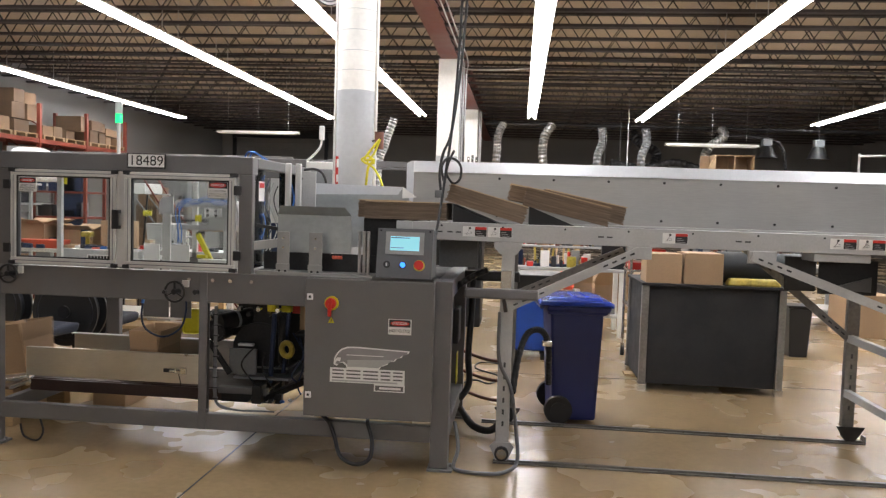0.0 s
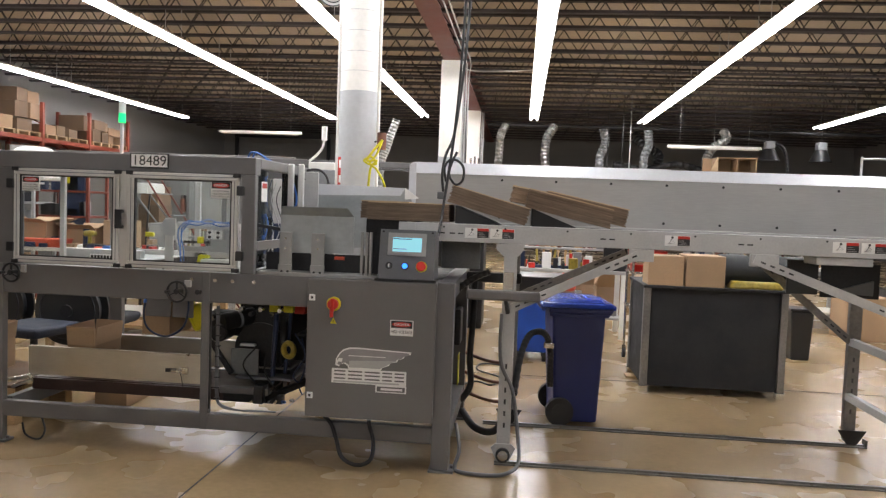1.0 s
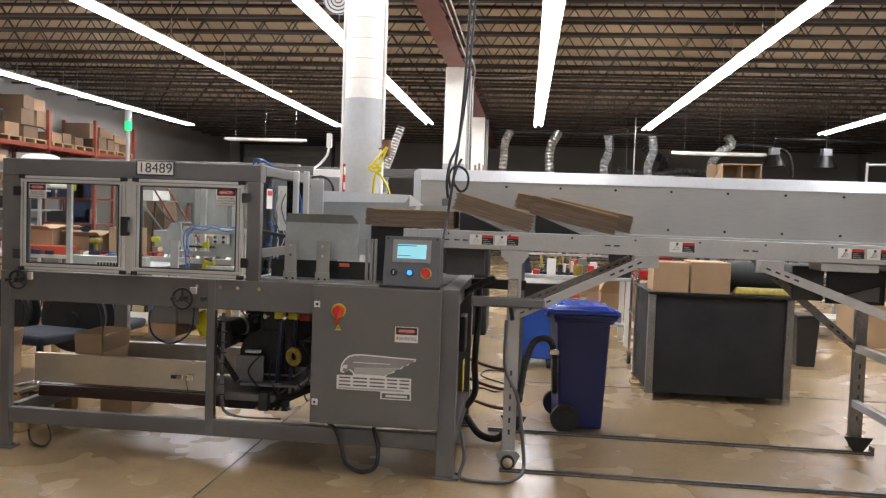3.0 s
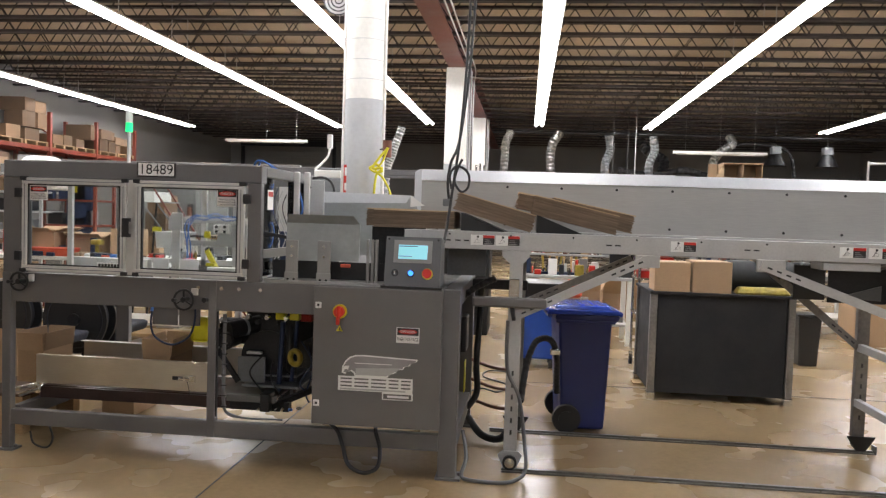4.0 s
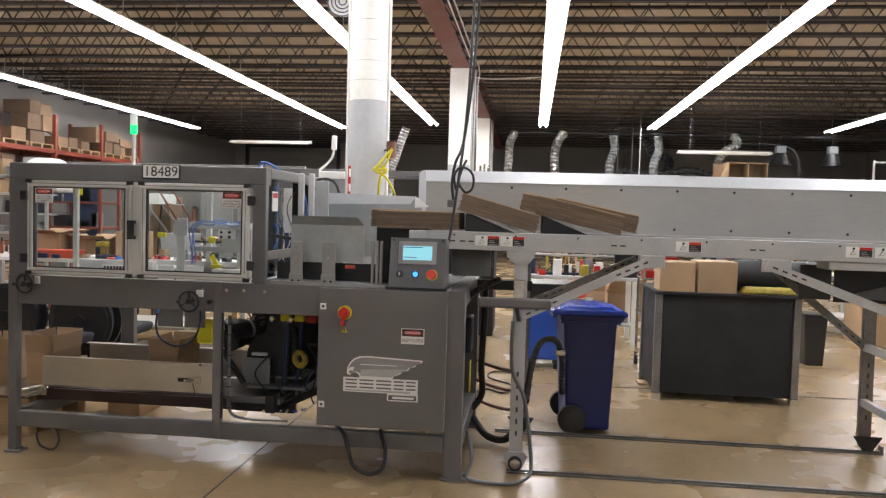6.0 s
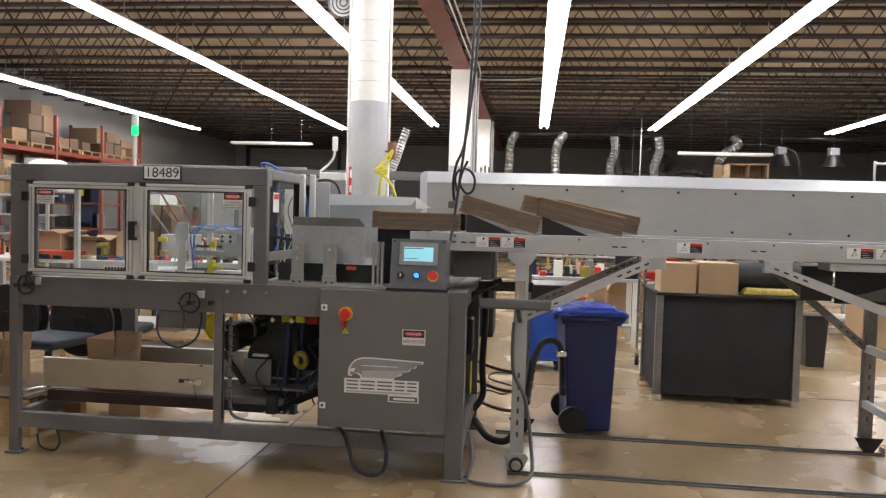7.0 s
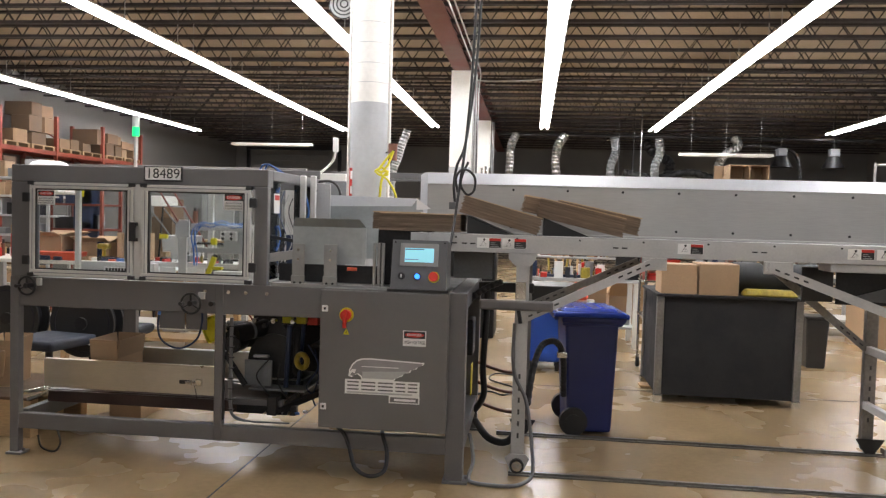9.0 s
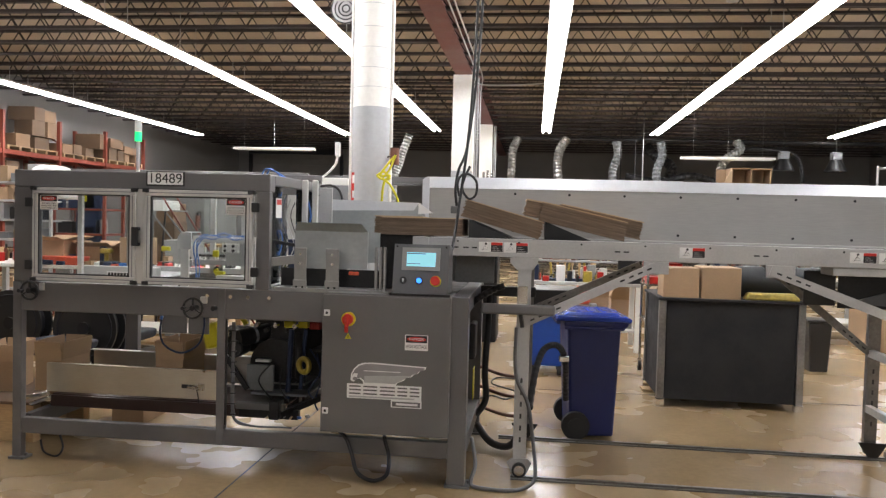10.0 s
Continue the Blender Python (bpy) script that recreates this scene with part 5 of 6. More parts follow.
# ---- left background, seen through the guard doors ----
bench(-6.3, -3.2, 7.7, 8.5, .93, "packing bench covered with cartons and cloths", M_WHITE, M_GREYPAINT, 0)
open_carton(-5.55, -5.12, 7.85, 8.25, .93, 1.19, "open brown carton on the packing bench", .12, tilt=70)
open_carton(-5.00, -4.62, 7.95, 8.3, .93, 1.13, "small open carton on the packing bench", .10, tilt=60)
carton(-4.50, -4.22, 7.9, 8.2, .93, 1.24, "upright tan carton on the packing bench")
tray = thing("red_tray", (-5.1, 7.8, .93), "orange-red plastic tray on the packing bench", "tray")
part("tray", taper(-5.35, -4.88, 7.72, 7.92, .93, -5.37, -4.86, 7.70, 7.94, 1.02, .008), M_CLOTH_RED, tray)
for k in range(7):
    x = -4.85 + .11 * k
    solid("folded_cloth", box(x, x + .12, 7.72, 7.88, .93, .96 + .012 * (k % 3), .012), (M_BLUEHOSE, M_PAPER, M_CHAIR, M_CLOTH_RED)[k % 4], "folded cloth lying on the packing bench", "cloth", group="folded cloths")
ylamp = thing("yellow_dispenser", (-4.62, 7.8, .93), "yellow tape dispenser on the packing bench", "tape dispenser")
part("stem", rod((-4.62, 7.85, .93), (-4.62, 7.85, 1.07), .022, 12), M_YELLOW_PACK, ylamp)
part("head", box(-4.68, -4.56, 7.80, 7.90, 1.06, 1.12, .02), M_YELLOW_PACK, ylamp)
clutter(-6.2, -4.5, 7.95, 8.4, .93, 34, 11, SMALL, .05, .26)
clutter(-5.3, -4.3, 7.72, 7.8, .93, 14, 41, [(M_NAVY, "navy"), (M_PAPER, "white"), (M_BLUEHOSE, "blue"), (M_CARD, "brown"), (M_CHAIR, "dark")], .02, .06)
clutter(-4.15, -3.3, 7.9, 8.3, .93, 16, 12, SMALL, .03, .12)
clutter(-4.2, -3.5, 7.75, 7.85, .93, 6, 21, [(M_RED, "red"), (M_PAPER, "white")], .03, .06)


SHELF_MATS = [(M_PAPER, "white"), (M_WOOD, "tan"), (M_GREYPAINT, "pale grey"), (M_YELLOW_PACK, "mustard"), (M_CARD, "brown"), (M_CARD, "brown"), (M_CARD_TOP, "pale brown"), (M_PAPER, "white"), (M_BLACK, "black"), (M_GREYMACH, "grey"), (M_WOOD, "tan"), (M_CHAIR, "dark"), (M_CARD_DARK, "dark brown"), (M_GREYPAINT, "pale grey")]


DARK_MATS = [(M_CHAIR, "dark"), (M_BLACK, "black"), (M_NAVY, "navy"), (M_GREYMACH, "grey"), (M_DIM_CARD, "brown")]


def steel_shelf(x0, x1, y0, y1, levels, top, mat, label, seed, fill=1.0, goods=SHELF_MATS):
    s = thing("steel_shelf", ((x0 + x1) / 2, (y0 + y1) / 2, 0), label, "shelf", "steel shelves")
    for x in (x0, x1):
        for y in (y0, y1):
            part("upright", box(x - .02, x + .02, y - .02, y + .02, 0, top, .002), mat, s)
    rnd = random.Random(seed)
    for z in levels:
        part("shelf", box(x0 - .02, x1 + .02, y0 - .02, y1 + .02, z - .03, z, .003), mat, s)
        x = x0 + .05
        while x < x1 - .15:
            w, h = rnd.uniform(.07, .26), rnd.uniform(.06, .26)
            w = min(w, x1 - x - .03)
            if rnd.random() < fill:
                m, word = rnd.choice(goods)
                solid("stored_box", box(x, x + w, y0 + .02, y0 + .02 + min(w, .3), z, z + h, .005), m, word + " box stored on a steel shelf", "stored box", group="shelf boxes")
            x += w + rnd.uniform(.02, .1)
    return s


steel_shelf(-8.6, -6.85, 10.2, 10.7, (.4, .8, 1.1, 1.38, 1.66, 1.92), 2.1, M_GREYPAINT, "grey steel shelf crowded with boxes", 31)
steel_shelf(-6.94, -6.16, 10.4, 10.9, (.85, 1.2, 1.56), 2.05, M_ORANGE, "red steel shelf packed with dark bags and boxes", 32, 1.0, DARK_MATS)
solid("shelf_sheet", box(-6.62, -6.2, 10.42, 10.5, .87, 1.95, .03), M_NAVY, "dark navy sheet hung on the red shelf", "sheet")
solid("yellow_notice", box(-6.52, -6.44, 10.405, 10.415, 1.66, 1.78, .002), M_YELLOW, "yellow notice pinned to the dark sheet", "notice")
part_wall = thing("partition", (-5.4, 13.2, 0), "grey partition wall with a paler door", "partition")
part("panel", box(-9.2, -4.0, 13.2, 13.28, 0, 2.3, .01), M_PARTITION, part_wall)
part("door_leaf", box(-5.90, -5.30, 13.17, 13.2, 0, 2.05, .006), M_DOOR_LEAF, part_wall, "pale grey door leaf")
part("notice", box(-6.95, -6.70, 13.18, 13.2, 1.45, 1.70, .002), M_DOOR_LEAF, part_wall)
fe = thing("fire_extinguisher", (-6.0, 13.1, 1.2), "small red fire extinguisher hung on the partition", "fire extinguisher")
part("tank", rod((-5.995, 13.13, 1.27), (-5.995, 13.13, 1.50), .045, 20), M_BROWNHOSE, fe)
part("valve", box(-6.02, -5.97, 13.10, 13.2, 1.50, 1.56, .008), M_BLACK, fe)
lad = thing("step_ladder", (-4.2, 9.4, 0), "orange folding step ladder with a white tray on top", "ladder")
for y in (9.40, 9.80):
    part("rail", bar((-4.80, y, 1.77), (-3.61, y, 0), .016, .020), M_ORANGE, lad)
    part("rear_rail", bar((-4.95, y, 1.56), (-4.45, y + .02, .95), .012, .016), M_GREYMACH, lad)
    part("rear_leg", bar((-4.93, y, 1.58), (-5.05, y, 0), .016, .022), M_DARKIRON, lad)
for k in range(6):
    f = (k + .7) / 6.5
    part("tread", box(-3.61 - 1.19 * f - .05, -3.61 - 1.19 * f + .05, 9.42, 9.79, 1.77 * f - .008, 1.77 * f + .008, .003), M_GREYMACH, lad)
part("top_tray", box(-4.95, -4.745, 9.36, 9.84, 1.55, 1.685, .006), M_WHITE, lad, "white top tray")
for k, (z0, z1, w, d) in enumerate(((0, .55, .36, .0), (.55, 1.08, .32, .02), (1.08, 1.40, .30, -.02), (1.40, 1.66, .25, .01))):
    carton(-5.28 + d, -5.28 + d + w, 10.2, 10.6, z0, z1, "brown carton in a stack behind the ladder", "stacked cartons", 0, M_DIM_CARD)
bench(-5.35, -4.55, 11.8, 12.4, 1.04, "tall wooden table near the partition", M_WOOD, M_WHITE)
for k, x in enumerate((-5.0, -4.6)):
    stl = thing("stool", (x, 11.6, 0), "dark metal stool by the table", "stool", "stools")
    part("seat", rod((x, 11.6, .72), (x, 11.6, .76), .15, 20), M_BLACK, stl)
    for a in range(4):
        c_, s_ = math.cos(a * math.pi / 2 + .78), math.sin(a * math.pi / 2 + .78)
        part("leg", rod((x + .1 * c_, 11.6 + .1 * s_, .72), (x + .17 * c_, 11.6 + .17 * s_, 0), .012, 8), M_BLACK, stl)
crates = thing("grey_crate", (-4.3, 9.0, 0), "stack of pale grey crates with slats", "crate")
for k in range(4):
    part("crate", taper(-4.52, -4.22, 9.0, 9.4, .3 * k, -4.54, -4.20, 8.98, 9.42, .3 * k + .29, .008), M_GREYPAINT, crates)

# office chairs
def office_chair(x, y, turn, label, back):
    c = thing("office_chair", (0, 0, 0), label, "office chair", "office chairs")
    part("seat", taper(-.23, .23, -.23, .23, .42, -.25, .25, -.25, .25, .50, .03), M_SEAT, c, "slate blue seat cushion")
    if back:
        part("backrest", taper(-.22, .22, .23, .29, .50, -.25, .25, .26, .34, 1.0, .03), M_CHAIR, c, "black padded backrest")
        part("back_bar", bar((0, .2, .42), (0, .29, .62), .06, .02), M_BLACK, c)
        for sx in (-1, 1):
            part("armrest", hose([(sx * .27, .18, .44), (sx * .29, .15, .62), (sx * .29, -.1, .66), (sx * .28, -.15, .6), (sx * .26, -.12, .44)], .016, 8), M_BLACK, c)
    part("gas_column", rod((0, 0, .1), (0, 0, .42), .028, 12), M_BLACK, c)
    for k in range(5):
        a = 2 * math.pi * k / 5
        part("star_leg", bar((0, 0, .11), (.28 * math.cos(a), .28 * math.sin(a), .07), .04, .03), M_BLACK, c)
        part("caster", rod((.28 * math.cos(a) - .02, .28 * math.sin(a), .03), (.28 * math.cos(a) + .02, .28 * math.sin(a), .03), .03, 12), M_BLACK, c)
    c.matrix_basis = pose(x, y, 0, 0, 0, turn)
    return c


office_chair(-3.70, 5.53, 80, "slate blue office stool behind the machine", False)
oc = thing("task_chair", (-3.55, 6.0, 0), "large black padded chair behind the machine", "chair")
part("backrest", taper(-4.00, -3.38, 6.04, 6.12, .30, -4.02, -3.37, 6.02, 6.14, .80, .10), M_CHAIR, oc, "black rounded backrest")
part("seat", taper(-3.78, -3.34, 6.05, 6.5, .40, -3.80, -3.32, 6.05, 6.52, .49, .04), M_CHAIR, oc)
part("armrest", hose([(-3.86, 5.95, .42), (-3.82, 5.93, .52), (-3.70, 5.91, .54), (-3.62, 5.90, .50)], .010, 8), M_GREYMACH, oc)
part("gas_column", rod((-3.56, 6.28, .06), (-3.56, 6.28, .40), .03, 12), M_BLACK, oc)
for k in range(5):
    a = 2 * math.pi * k / 5
    part("star_leg", bar((-3.56, 6.28, .09), (-3.56 + .28 * math.cos(a), 6.28 + .28 * math.sin(a), .05), .04, .03), M_BLACK, oc)
    part("caster", rod((-3.58 + .28 * math.cos(a), 6.28 + .28 * math.sin(a), .03), (-3.54 + .28 * math.cos(a), 6.28 + .28 * math.sin(a), .03), .03, 10), M_BLACK, oc)
desk = bench(-4.6, -2.9, 7.0, 7.5, .74, "pine topped desk behind the machine", M_WOOD, M_WOOD)
solid("white_sack", taper(-4.75, -4.25, 6.5, 6.9, 1.62, -4.62, -4.35, 6.58, 6.8, 1.93, .06), M_PAPER, "white plastic sack on a stand", "sack")
solid("sack_stand", rod((-4.74, 6.72, 0), (-4.74, 6.72, 1.66), .02, 10), M_GREYMACH, "grey pole stand under a white sack", "stand")

# receiving skid at the outlet
reel = thing("strapping_reel", (-3.60, 5.85, 0), "large black strapping reel on a low stand", "reel")
part("flange", rod((-3.60, 5.80, .565), (-3.60, 5.82, .565), .275, 40), M_BLACK, reel, "black reel flange")
part("flange", rod((-3.60, 5.94, .565), (-3.60, 5.96, .565), .275, 40), M_BLACK, reel)
part("winding", rod((-3.60, 5.82, .565), (-3.60, 5.94, .565), .215, 36), M_CHAIR, reel)
part("flange_rib", ring((-3.60, 5.80, .565), (0, 1, 0), .235, .006), M_CHAIR, reel)
part("hub", rod((-3.60, 5.78, .565), (-3.60, 5.80, .565), .05, 20), M_DARKIRON, reel)
part("stand", box(-3.64, -3.56, 5.965, 6.0, 0, .66, .006), M_DARKIRON, reel)
part("stand_foot", box(-3.80, -3.40, 5.80, 5.965, 0, .03, .006), M_DARKIRON, reel)
copy_thing(reel, pose(-4.32, 5.95, 0))
skid = thing("receiving_skid", (-3.7, 4.85, 0), "low cardboard-topped skid catching finished cartons", "skid")
part("deck", box(-4.5, -3.17, 4.55, 5.25, .25, .27, .004), M_DIM_CARD, skid)
for y in (4.58, 4.86, 5.14):
    part("runner", box(-4.48, -3.19, y, y + .08, 0, .25, .006), M_WOOD, skid)
carton(-2.98, -2.74, 5.15, 5.5, 0, .22, "brown carton pushed under the outlet belt")

# ---- pallet rack along the west wall ----
RX0, RX1 = -14.3, -13.2
rack = thing("pallet_rack", (-13.75, 19, 0), "orange steel pallet rack stacked with brown cartons", "pallet rack")
ys = [13.1 + 2.3 * k for k in range(6)]
for y in ys:
    for x in (RX1, RX0 + .1):
        part("upright", box(x - .05, x + .05, y - .045, y + .045, 0, 4.0, .004), M_ORANGE, rack)
    for k in range(4):
        part("lacing", bar((RX1, y, .4 + k), (RX0 + .1, y, 1.1 + k if k < 3 else 3.9), .03, .03), M_ORANGE, rack)
for a, c in zip(ys, ys[1:]):
    for z in (1.5, 2.98):
        for x in (RX1, RX0 + .1):
            part("beam", box(x - .03, x + .03, a + .045, c - .045, z - .06, z + .06, .004), M_ORANGE, rack)
rnd = random.Random(77)
for a in ys[:-1]:
    for z in (.0, 1.56, 3.04):
        for half in (0, 1):
            y0 = a + .12 + half * 1.06
            pal = thing("pallet", (-13.7, y0 + .5, z), "wooden pallet on the rack", "pallet", "pallets")
            part("deck", box(-14.2, -13.15, y0, y0 + 1.0, z + .09, z + .12, .004), M_DIM_WOOD, pal)
            for yy in (y0, y0 + .45, y0 + .9):
                part("runner", box(-14.2, -13.15, yy, yy + .09, z, z + .09, .004), M_DIM_WOOD, pal)
            zz, lim = z + .12, (z + rnd.choice((.45, .6, .8, 1.0)))
            row = 0
            while zz < lim:
                h = rnd.uniform(.24, .48)
                y = y0 + rnd.uniform(0, .12)
                while y < y0 + .85:
                    w = min(rnd.uniform(.3, .75), y0 + 1.02 - y)
                    if rnd.random() < .70:
                        carton(-13.75 - rnd.uniform(0, .3), -13.18 - rnd.uniform(0, .08), y, y + w - .01, zz, zz + h * rnd.uniform(.85, 1), "brown carton stored on the pallet rack", "rack cartons", rnd.uniform(-9, 9), M_DIM_CARD)
                    y += w + rnd.uniform(0, .05)
                zz += h
                row += 1

# ---- far end of the hall ----
rd = thing("door_1", (-11.4, 35.95, 0), "closed grey roll-up door in the far wall", "roll-up door", kind="structure")
for k in range(17):
    part("slat", box(-13.6, -9.3, 35.93 - .02 * (k % 2), 35.96, .27 * k, .27 * k + .255, .006), M_CORR, rd)
for x in (-13.75, -9.25):
    part("door_track", box(x - .08, x + .08, 35.85, 35.98, 0, 4.6, .01), M_DARKIRON, rd)
part("coil_hood", box(-13.8, -9.2, 35.7, 35.98, 4.55, 4.9, .03), M_DARKIRON, rd)

for x, y, z in ((-7.65, 21.8, 3.50), (5.07, 21.4, 3.385)):
    hl = thing("hanging_light", (x, y, z), "white hanging strip light over a work area, unlit", "hanging light", "hanging lights")
    part("reflector", prism([(y - .11, z - .02), (y - .04, z + .05), (y + .04, z + .05), (y + .11, z - .02)], x - 1.22, x + 1.22, axis="x"), M_WHITE, hl)
    part("tube", rod((x - 1.15, y - .05, z - .03), (x + 1.15, y - .05, z - .03), .02, 8), M_PAPER, hl)
    for dx in (-.9, .0, .9):
        part("hanger", rod((x + dx, y, z + .05), (x + dx, y, DECK), .004, 6), M_GREYPAINT, hl)


def hangers(bm):
    for x in (-1, 2, 5, 8, 11):
        rod((x, 25.2, 4.26), (x, 25.2, DECK), .012, 6, bm)
    return bm


def duct(pts, r, label, mat=M_FOIL):
    solid("flexible_duct", hose(pts, r, 12, 10, None, .10), mat, label, "flexible duct", group="flexible ducts")


duct([(-.62, 25.15, 4.28), (-.78, 25, 3.9), (-.80, 25, 3.4), (-.84, 25, 2.8)], .13, "silver flexible duct hanging from the ceiling pipe")
duct([(.95, 25.15, 4.28), (.72, 25, 3.9), (.66, 25, 3.4), (.72, 25, 2.8)], .14, "silver flexible duct hanging from the ceiling pipe")
duct([(6.2, 25.15, 4.26), (6.3, 25, 4.0), (5.9, 25, 3.7), (5.7, 25, 3.3), (5.75, 25, 2.8)], .13, "silver flexible duct with a bend")
duct([(6.4, 25, 4.0), (7.0, 25, 4.02), (7.8, 25, 3.9), (8.1, 25, 3.6), (8.2, 25, 3.0)], .05, "thin dark flexible duct arching over", M_DARKIRON)
duct([(2.9, 25.8, 3.15), (4.0, 25.7, 3.0), (5.0, 25.8, 3.2), (6.0, 25.9, 3.0), (7.2, 25.8, 3.1)], .12, "dark flexible duct slung sideways", M_DARKIRON)
# shade on this duct is put into a dark material in place of foil
duct([(3.6, 26.2, 4.2), (3.9, 26, 3.8), (4.4, 26, 3.5), (4.3, 26, 3.0)], .16, "dark flexible duct hanging in shade", M_DARKIRON)
duct([(-1.84, 11, 2.75), (-1.92, 11, 2.53), (-1.98, 11, 2.33), (-2.05, 11, 2.12), (-2.08, 11, 1.7), (-2.1, 10.5, 1.2)], .055, "thin silver flexible duct slanting beside the column")
# two more ducts whose shade is put into a grey material
for x in (2.5, 3.9):
    duct([(x, 25.25, 4.27), (x + .1, 25.5, 3.8), (x - .05, 25.5, 3.3), (x, 25.5, 2.7)], .13, "dull flexible duct hanging in shade", M_GREYMACH)
pp = solid("ceiling_pipe", hangers(hose([(-1.2, 25.2, 4.28), (3, 25.2, 4.28), (7, 25.2, 4.26), (12, 25.2, 4.22)], .06, 10)), M_DARKIRON, "dark pipe running under the joists", "pipe")
for x in (2.6, 3.05, 3.28):
    solid("drop_pipe", rod((x, 24.6, 2.2), (x, 24.6, DECK), .018 if x > 3.2 else .014, 10), M_GREYPAINT if x > 3.2 else M_DARKIRON, "vertical pipe dropping from the joists", "pipe", group="drop pipes")
for x in (7.6, 9.15):
    bl = thing("high_bay_lamp", (x, 25, 3.4), "grey bell-shaped high bay lamp, unlit", "high bay lamp", "high bay lamps")
    part("ballast", box(x - .14, x + .14, 24.86, 25.14, 3.72, 3.95, .02), M_GREYMACH, bl)
    part("bell", rod((x, 25, 3.35), (x, 25, 3.72), .34, 24, None, .16), M_DARKIRON, bl)
    part("stem", rod((x, 25, 3.95), (x, 25, DECK), .015, 8), M_DARKIRON, bl)
gr = thing("guard_rail", (9.3, 20, 0), "pale grey pipe guard rail around a platform", "guard rail")
for x in (8.3, 9.1, 9.9, 10.9):
    part("post", rod((x, 20, 1.9), (x, 20, 3.15), .03, 10), M_GREYPAINT, gr)
for z in (2.55, 3.13):
    part("rail", rod((8.3, 20, z - .04), (10.9, 20, z + .02), .03, 10), M_GREYPAINT, gr)
part("platform", box(8.1, 11.2, 19.8, 22.5, 1.75, 1.9, .02), M_GREYMACH, gr)
for x in (8.3, 10.9):
    for y in (20.0, 22.3):
        part("leg", box(x - .06, x + .06, y - .06, y + .06, 0, 1.75, .005), M_GREYMACH, gr)

sb_ = thing("open_cubby", (3.4, 13.2, 2.2), "brown cardboard cubby with two open compartments", "cubby")
part("back", box(3.0, 3.78, 13.38, 13.40, 2.14, 2.50), M_CARD, sb_)
for x in (3.16, 3.47, 3.77):
    part("side", box(x - .008, x + .008, 13.0, 13.38, 2.14, 2.49), M_CARD, sb_)
part("top", box(3.15, 3.78, 13.0, 13.38, 2.485, 2.50), M_CARD, sb_)
part("base", box(3.0, 3.78, 13.0, 13.38, 2.13, 2.145), M_CARD, sb_)
part("flap", prism([(2.98, 2.14), (3.15, 2.49), (3.16, 2.49), (3.16, 2.14)], 12.99, 13.0), M_CARD_TOP, sb_)
cab2 = thing("tall_cabinet", (3.4, 13.3, 0), "grey steel cabinet carrying a cardboard cubby", "cabinet")
part("body", box(2.8, 4.0, 12.95, 13.6, 0, 2.13, .01), M_GREYMACH, cab2)

# machines behind the column
m2 = thing("grey_machine", (-1.3, 9.6, 0), "dark grey machine frame with terminals and hoses behind the column", "machine")
part("base", box(-3.3, -.45, 9.62, 10.3, 0, 1.30, .02), M_DARKIRON, m2)
for z in (1.32, 1.62, 1.98):
    part("cross_rail", box(-3.3, -.42, 9.6, 9.66, z, z + .075, .006), M_MACHINE, m2, "charcoal frame rail")
    part("cross_rail", box(-3.3, -.42, 10.24, 10.3, z, z + .075, .006), M_MACHINE, m2)
for x in (-3.3, -2.45, -1.32, -.5):
    part("frame_post", box(x, x + .08, 9.602, 9.66, 1.30, 2.06, .006), M_MACHINE, m2)
    part("frame_post", box(x, x + .08, 10.24, 10.298, 1.30, 2.06, .006), M_MACHINE, m2)
part("inner_box", box(-1.22, -.62, 9.8, 10.1, 1.40, 1.95, .02), M_GREYMACH, m2, "grey terminal box")
bits = random.Random(8)
for k in range(9):
    x = -1.24 + .085 * k
    part("terminal", box(x, x + .05, 9.57, 9.60, 1.655, 1.69, .004), (M_PAPER, M_GREYPAINT, M_PAPER)[k % 3], m2)
    part("hose", hose([(x + .02, 9.58, 1.70), (x + bits.uniform(-.05, .05), 9.56, 1.76), (x + bits.uniform(-.04, .08), 9.57, 1.86), (x + .03, 9.6, 1.93)], .006, 6, 5), (M_YELLOW_PACK, M_BROWNHOSE, M_CABLE)[k % 3], m2)
for k in range(3):
    x = -.66 + .05 * k
    part("valve_stem", rod((x, 9.63, 2.055), (x, 9.63, 2.14 + .02 * (k % 2)), .014, 10), M_CHROME, m2)
part("cover", prism([(-.62, 1.93), (-.40, 1.84), (-.40, 1.5), (-.62, 1.5)], 9.7, 10.2), M_GREYMACH, m2)
m3 = thing("white_test_unit", (-2.6, 8.9, 0), "white electronics unit on a grey stand", "test unit")
part("case", box(-2.53, -2.21, 8.9, 9.3, 1.90, 1.99, .01), M_WHITE, m3)
part("stand", box(-2.6, -2.15, 8.85, 9.35, 0, 1.90, .01), M_GREYMACH, m3)
part("lamp_arm", hose([(-2.55, 9.0, 2.0), (-2.44, 9.0, 2.1), (-2.38, 9.0, 2.2), (-2.37, 9.0, 2.42)], .014, 8), M_WHITE, m3)
part("lamp_head", box(-2.40, -2.34, 8.97, 9.03, 2.25, 2.42, .01), M_PAPER, m3)

